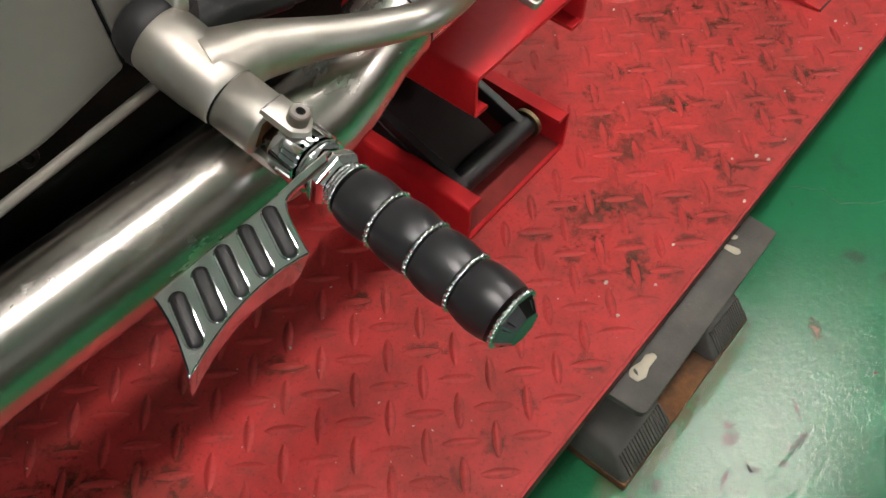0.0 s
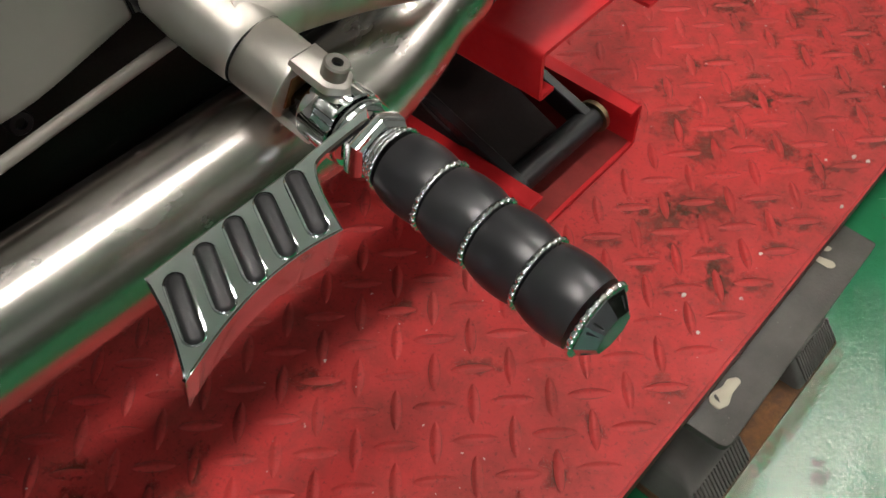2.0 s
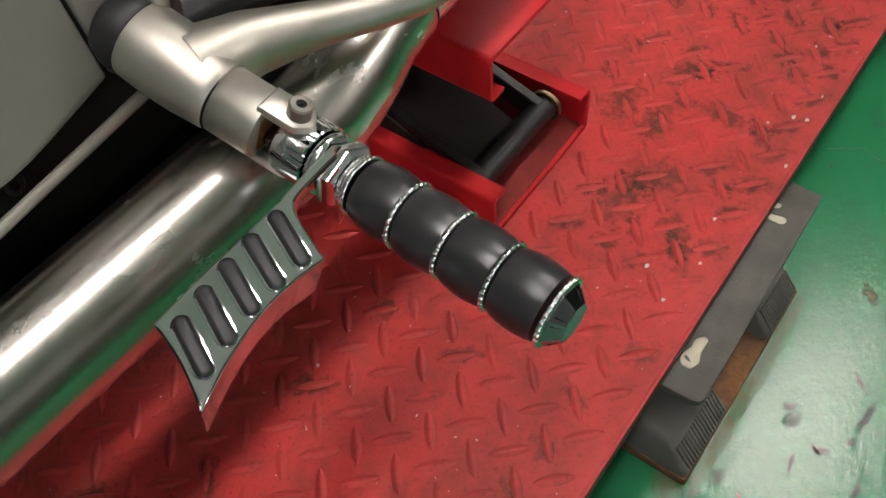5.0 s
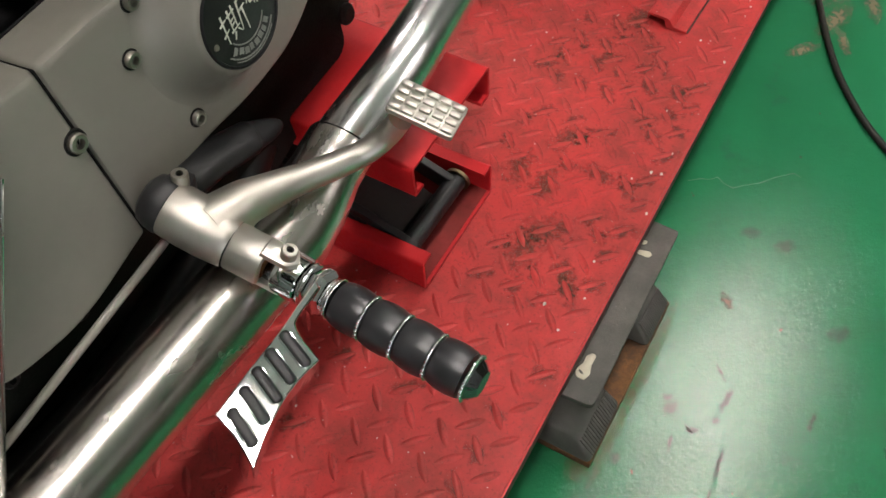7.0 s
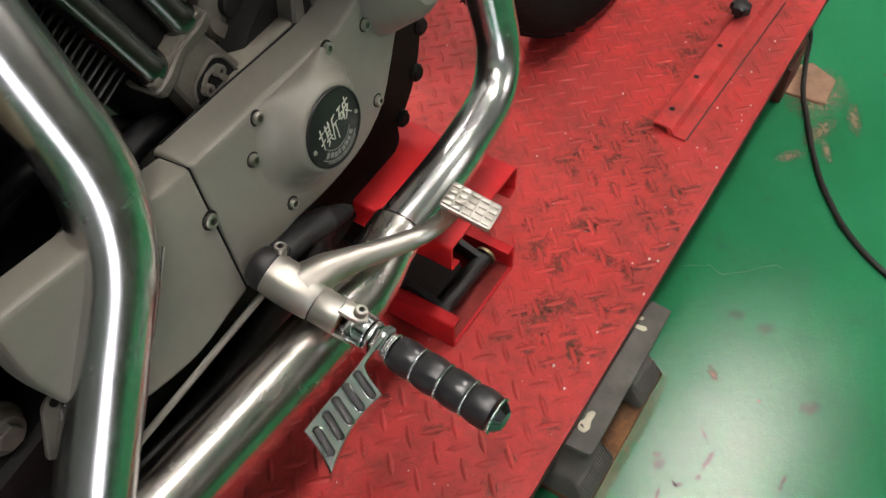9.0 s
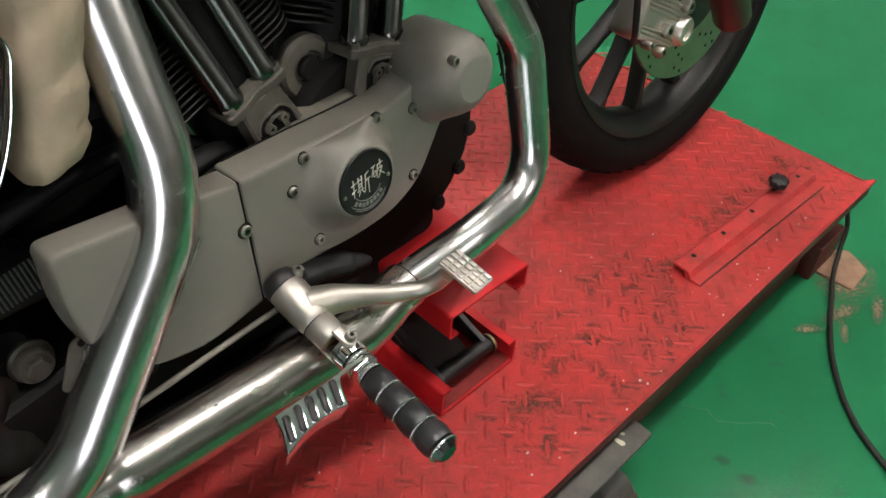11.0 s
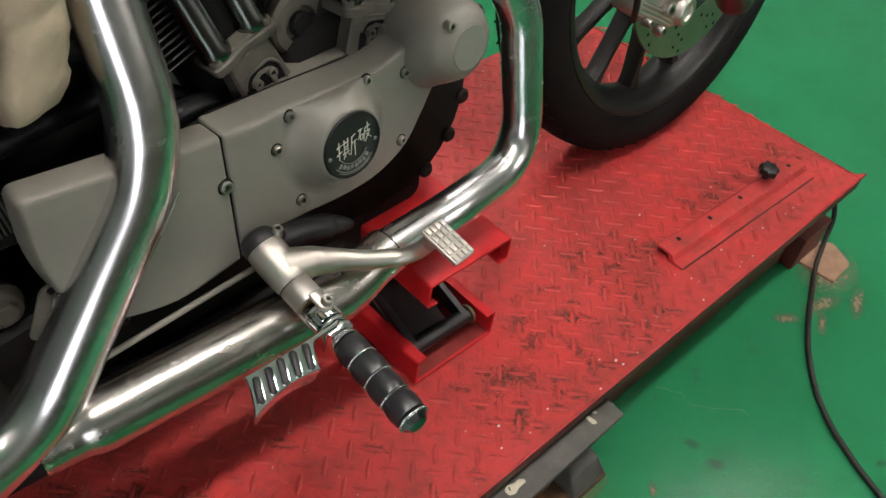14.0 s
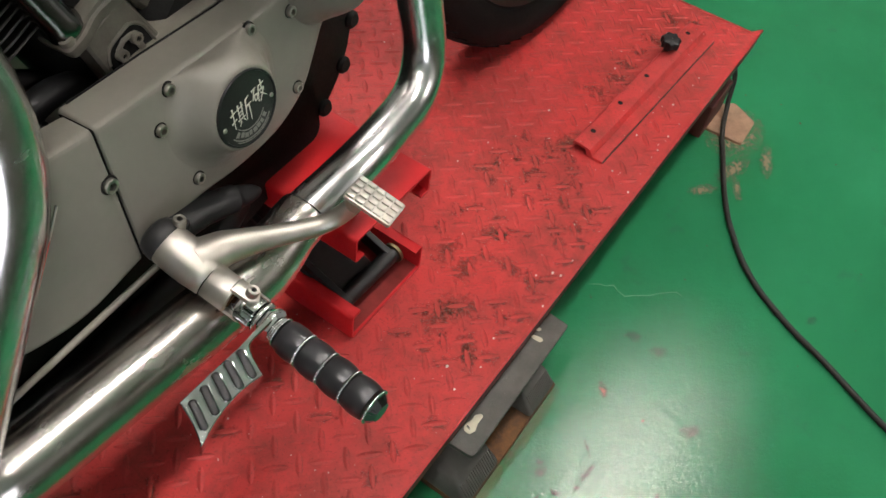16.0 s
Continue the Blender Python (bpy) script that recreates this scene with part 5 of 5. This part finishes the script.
# ---- frame, hoses and the rear of the machine ----
part("frame_tube", sweep(bend([(-0.90, -0.075, 0.20), (-0.60, -0.080, 0.155), (-0.40, -0.060, 0.150), (-0.25, -0.02, 0.17)], 0.10), 0.0155, 20), BLACK, bike, "black lower frame tube")
part("hose", sweep(bend([(-0.455, -0.035, 0.372), (-0.500, -0.045, 0.392), (-0.56, -0.050, 0.372), (-0.66, -0.045, 0.345), (-0.78, -0.03, 0.34)], 0.05), 0.0115, 14), BLACK, bike, "black rubber hose")
part("hose", sweep(bend([(-0.47, -0.015, 0.372), (-0.54, -0.02, 0.418), (-0.62, -0.03, 0.420), (-0.72, -0.02, 0.400), (-0.80, 0.0, 0.39)], 0.05), 0.010, 14), BLACK, bike, "black rubber hose")
part("hose", sweep(bend([(-0.50, 0.02, 0.44), (-0.58, 0.01, 0.455), (-0.68, 0.0, 0.45), (-0.80, 0.02, 0.43)], 0.05), 0.012, 14), BLACKCAST, bike, "black rubber hose")
swing = part("swingarm", slab(roundpoly([(-1.05, 0.235), (-0.74, 0.235), (-0.70, 0.25), (-0.70, 0.315), (-0.74, 0.330), (-1.05, 0.30)], 0.02), [(0.10, 0.004), (0.09, 0), (-0.030, 0), (-0.040, 0.006)], side), BLACKCAST, bike, "black swingarm")
part("pivot_bolt", lathe([(0, 0.021), (0.004, 0.021), (0.006, 0.018), (0.014, 0.017), (0.016, 0.015), (0.016, 0.001)], frame_on((-0.712, -0.040, 0.279), (-0.712, -0.2, 0.279)), 32), CASE, swing, "large dull pivot bolt")
part("bolt_head", lathe([(0.013, 0.0115), (0.021, 0.0110), (0.022, 0.010), (0.022, 0.001)], frame_on((-0.712, -0.040, 0.279), (-0.712, -0.2, 0.279)), 6), CASE, swing, "hexagonal bolt head", 20)
# Added black fill, hides the floor in the dark gap behind the rear pipe.
part("dark_fill_panel", slab(roundpoly([(-1.1, 0.16), (-0.66, 0.17), (-0.50, 0.24), (-0.50, 0.44), (-0.585, 0.64), (-1.1, 0.64)], 0.02), [(0.12, 0.0), (0.034, 0.0), (0.028, 0.004)], side), BLACKCAST, bike, "black panel added to fill the dark behind the pipes")
rib_m = pose(-0.705, -0.055, 0.372, 0, -8, 0)
shock = part("ribbed_boot", box(-0.030, 0.026, -0.012, 0.03, -0.016, 0.016, 0.004, None, rib_m), BLACK, bike, "ribbed black rubber boot")
for k in range(13):
    part("rib", box(-0.027 + 0.0042 * k, -0.0254 + 0.0042 * k, -0.0145, -0.010, -0.015, 0.015, 0.0005, None, rib_m, 1), PADRUBBER, shock)
part("shield_bracket", slab(roundpoly([(-0.012, -0.028), (0.010, -0.028), (0.012, 0.022), (0.004, 0.030), (-0.010, 0.018)], 0.005), [(0.0, 0.0), (-0.003, 0.0), (-0.0035, 0.0008)], lambda x, y, h: pose(-0.690, -0.100, 0.300, 0, 24, 0) @ V((x, h, y))), CASE, bike, "grey steel exhaust bracket")
part("seam_washer", lathe([(0, 0.0035), (0.002, 0.003)], frame_on((-0.684, -0.104, 0.318), (-0.684, -0.2, 0.318)), 14), HOLE, bike)
for k in range(5):
    x, z = -0.712 - 0.012 * k, 0.214 - 0.0042 * k
    part("brass_fitting", lathe([(0, 0.009), (0.002, 0.0105), (0.008, 0.0105), (0.010, 0.009)], frame_on((x, -0.050, z), (x - 0.012, -0.052, z - 0.004)), 6 if k % 2 else 16), BRASS, bike, "dull brass fitting")
part("red_hose", sweep(bend([(-0.66, -0.045, 0.19), (-0.74, -0.06, 0.195), (-0.80, -0.07, 0.178), (-0.90, -0.07, 0.15)], 0.04), 0.0055, 12), RED_JACK, bike, "thin red hose")
part("red_tag", box(-0.003, 0.003, -0.001, 0.001, -0.006, 0.006, 0.0008, None, pose(-0.711, -0.06, 0.245, 0, 8, 0)), RED_JACK, bike, "small red tag")

# crumpled plastic film over the rear wheel
bag = bmesh.new()
rnd = random.Random(7)
N1, N2 = 16, 14
vs = []
for i in range(N1):
    row = []
    for j in range(N2):
        s, t_ = i / (N1 - 1), j / (N2 - 1)
        p = V((-0.83 + 0.105 * s, -0.055, 0.175 + 0.135 * t_))
        f = 0.5 + 0.5 * math.sin(9 * s + 4 * t_ * t_ + 0.8)
        p.y -= 0.020 * f + 0.018 * noise.noise(V((s * 4, t_ * 4, 0.3))) - 0.012 * abs(s - 0.5)
        p.x += 0.012 * noise.noise(V((s * 3, t_ * 5, 2.3))) - 0.022 * t_ * (s - 0.3)
        row.append(bag.verts.new(p))
    vs.append(row)
for i in range(N1 - 1):
    for j in range(N2 - 1):
        bag.faces.new((vs[i][j], vs[i + 1][j], vs[i + 1][j + 1], vs[i][j + 1]))
bmesh.ops.solidify(bag, geom=bag.faces[:], thickness=0.0012)
tagged(part("plastic_bag", bag, BAG, None, "", 50), "crumpled smoky plastic film tied round the rear wheel", "plastic bag").matrix_world = BIKE

# ---- oil tank with a chrome edge, and the canvas bag ----
tank_o = roundpoly([(-0.860, 0.430), (-0.725, 0.450), (-0.680, 0.510), (-0.656, 0.580), (-0.680, 0.605), (-0.760, 0.628), (-0.860, 0.62)], [0.02, 0.03, 0.04, 0.022, 0.02, 0.03, 0.02], 6)
tank = part("side_cover", slab(tank_o, [(0.02, 0.010), (-0.080, 0.0), (-0.112, 0.0), (-0.122, 0.005), (-0.127, 0.016), (-0.1285, 0.034)], side), GLOSSBLACK, bike, "black gloss enamel side cover", 50)
loop = [side(p.x, p.y, -0.1185) for p in offset(tank_o, 0.0012)]
part("edge_trim", sweep(loop + loop[:1], 0.0011, 8, False), CHROME, tank, "thin bright edge trim")

cl = bmesh.new()
N1, N2 = 40, 30
rows = []
for j in range(N2):
    t_ = j / (N2 - 1)
    w = 0.457 + 0.210 * t_
    hw = 0.034 * math.sqrt(max(0.02, 1 - max(0, 1 - t_ / 0.17) ** 2)) * (1 - 0.10 * t_)
    dep = 0.042 * math.sqrt(max(0.02, 1 - max(0, 1 - t_ / 0.15) ** 2))
    uc = -0.640 + 0.031 * t_ - 0.010 * math.sin(t_ * 6) * (1 - t_)
    ring = []
    for i in range(N1):
        a = i * math.tau / N1
        n3 = noise.noise(V((math.cos(a) * 1.3, math.sin(a) * 1.3, t_ * 5))) * 0.0035 + noise.noise(V((math.cos(a) * 3, math.sin(a) * 3, t_ * 14))) * 0.0012
        fold = (0.0012 * math.sin(30 * t_ + 2.2 * math.cos(a * 2)) * (1 - t_) + 0.0016 * math.sin(70 * t_ + 5 * math.sin(a + 1)) * max(0, 1 - 2.2 * t_)) * min(1, t_ / 0.08) + 0.0005 * math.sin(52 * t_ + 3 * math.sin(a))
        c, s = math.cos(a), math.sin(a)
        sq = 1 / max(abs(c), abs(s)) ** 0.35
        ring.append(V((uc + (hw * sq + n3 + fold) * c, -0.070 + (dep * sq + n3 + fold) * s, w + 0.020 * min(1, t_ / 0.10) * (1 - t_) * c)))
    rows.append(ring)
loft(rows, True, cl)
sack = tagged(part("canvas_bag", cl, CANVAS, None, "", 60), "creased beige canvas tool bag hung on the frame", "bag")
sack.matrix_world = BIKE
hem_line = [p + (p - V((-0.620, -0.070, p.z))).normalized() * 0.0012 for p in rows[24]]
part("hem", sweep(hem_line + hem_line[:1], 0.0030, 8, False), CANVAS, sack, "stitched canvas hem")

# ---- checker plate bumps ----
BX, BY, X0, Y0 = 0.0365, 0.0345, -0.449, 0.073


def lens(bm_t, m, ln=0.0142, wd=0.0031, ht=0.0015):
    """One raised bump: a slender lens with a narrow grimy skirt."""
    n = 8
    rows_ = []
    for k in range(n):
        q = -1 + 2 * k / (n - 1)
        w_ = 0.0006 + wd * (1 - q * q) ** 0.8
        h = 0.0003 + ht * (1 - q ** 4) ** 0.6
        rows_.append([bm_t.verts.new(m @ V((q * ln, y_, z_))) for y_, z_ in ((-w_ * 1.15, 0.0002), (-w_ * 0.92, 0.0003), (-w_ * 0.5, h * 0.85), (0, h), (w_ * 0.5, h * 0.85), (w_ * 0.92, 0.0003), (w_ * 1.15, 0.0002))])
    for a, b in zip(rows_, rows_[1:]):
        for i in range(6):
            bm_t.faces.new((a[i], a[i + 1], b[i + 1], b[i])).material_index = 1 if i in (0, 5) else 0


near, far = [], []
i0, i1 = int((-1.65 - X0) / BX), int((0.56 - X0) / BX)
j0, j1 = int((0.012 - Y0) / BY) - 1, int((0.625 - Y0) / BY) + 1
for i in range(i0, i1 + 1):
    for j in range(j0, j1 + 1):
        for half_, turn in ((0.0, 43), (0.5, -45)):
            x, y = X0 + (i + half_) * BX, Y0 + (j + half_) * BY
            if not (0.010 < y < 0.622 and -1.66 < x < 0.555):
                continue
            if -0.345 < x < -0.175 and y > 0.150 or 0.105 < x < 0.510 and 0.045 < y < 0.122:
                continue
            (near if -0.62 < x < 0.10 and y < 0.21 else far).append((x, y, turn))
near.sort(key=lambda q: q[1] + abs(q[0] + 0.35) * 0.25)
far += near[300:]
fb = bmesh.new()
lens(fb, Matrix())
first = part("tread_bump", fb, RED_BUMP, lift, "", 60, RED_RIM)
first.location = (near[0][0], near[0][1], ZL - 0.0001)
first.rotation_euler = (0, 0, radians(near[0][2]))
for x, y, turn in near[1:300]:
    share("tread_bump", first, lift, pose(x, y, ZL - 0.0001, 0, 0, turn))
rest = bmesh.new()
for x, y, turn in far:
    lens(rest, pose(x, y, ZL - 0.0001, 0, 0, turn))
tagged(part("checker_pattern", rest, RED_BUMP, lift, "", 60, RED_RIM), "raised checker plate bumps", "", "", "stuff")

# ragged films of oily dirt on the deck
film = bmesh.new()
ring = [film.verts.new((math.cos(k * math.tau / 24), math.sin(k * math.tau / 24), 0)) for k in range(24)]
film.faces.new(ring)
first = None
rnd = random.Random(11)
spots = [(0.43, 0.135, 0.030), (0.25, 0.145, 0.028), (0.30, 0.135, 0.032), (0.34, 0.14, 0.030), (0.385, 0.14, 0.022), (0.50, 0.14, 0.035), (0.52, 0.10, 0.022), (0.12, 0.125, 0.03), (-0.245, 0.100, 0.034), (-0.210, 0.085, 0.036), (-0.160, 0.115, 0.036), (-0.150, 0.150, 0.032), (-0.250, 0.050, 0.028), (-0.120, 0.070, 0.030), (-0.09, 0.12, 0.030)]
films = [(x, y, r, r * rnd.uniform(0.45, 0.8), rnd.uniform(0, 180)) for x, y, r in spots]
count = 0
for x, y, turn in near + far:
    soil = noise.noise(V((x * 5.2, y * 5.2, 4.0))) + 0.45 * noise.noise(V((x * 17, y * 17, 9.0)))
    if -0.30 < x < 0.05 and y < 0.20:
        soil += 0.36
    if x > 0.15 and y > 0.17:
        soil -= 0.25
    if soil > 0.10 and count < 300 and rnd.random() < 0.6:
        films.append((x + rnd.uniform(-0.003, 0.003), y + rnd.uniform(-0.003, 0.003), rnd.uniform(0.014, 0.024), rnd.uniform(0.008, 0.013), turn + rnd.uniform(-12, 12)))
        count += 1
for k, (x, y, r, q, turn) in enumerate(films):
    if y - q < 0.003 or x + r > 0.55 or (-0.35 < x < -0.17 and y > 0.13):
        continue
    m = pose(x, y, ZL + 0.0003 + 0.000002 * k, 0, 0, turn) @ Matrix.Diagonal((r, q, 1, 1))
    if first is None:
        first = part("dirt_film", film, OILY, lift, "", 0)
        first.matrix_local = m
    else:
        share("dirt_film", first, lift, m)

# small pale chips lying on the deck
PALECHIP = paint("pale_chip", (0.72, 0.66, 0.58), 0.6, 0.8, 60, 0.1)
chip_bm = bmesh.new()
rnd = random.Random(3)
chip_at = [(-0.090, 0.013), (-0.223, 0.030), (0.097, 0.011), (0.166, 0.181), (0.224, 0.069), (-0.145, 0.007), (-0.309, 0.028), (-0.010, 0.227)]
chip_at += [(rnd.uniform(-0.3, 0.5), rnd.uniform(0.012, 0.06)) for k in range(14)]
for x, y in chip_at:
    r = rnd.uniform(0.0009, 0.0021)
    ring = [V((x + r * rnd.uniform(0.6, 1.3) * math.cos(k * math.tau / 7), y + r * rnd.uniform(0.5, 1.1) * math.sin(k * math.tau / 7), 0)) for k in range(7)]
    loft([[p + V((0, 0, ZL)) for p in ring], [p + V((0, 0, ZL + 0.0011)) for p in ring]], True, chip_bm)
tagged(part("paint_chip", chip_bm, PALECHIP, lift, "", 0), "small pale chips on the deck", "", "", "stuff")
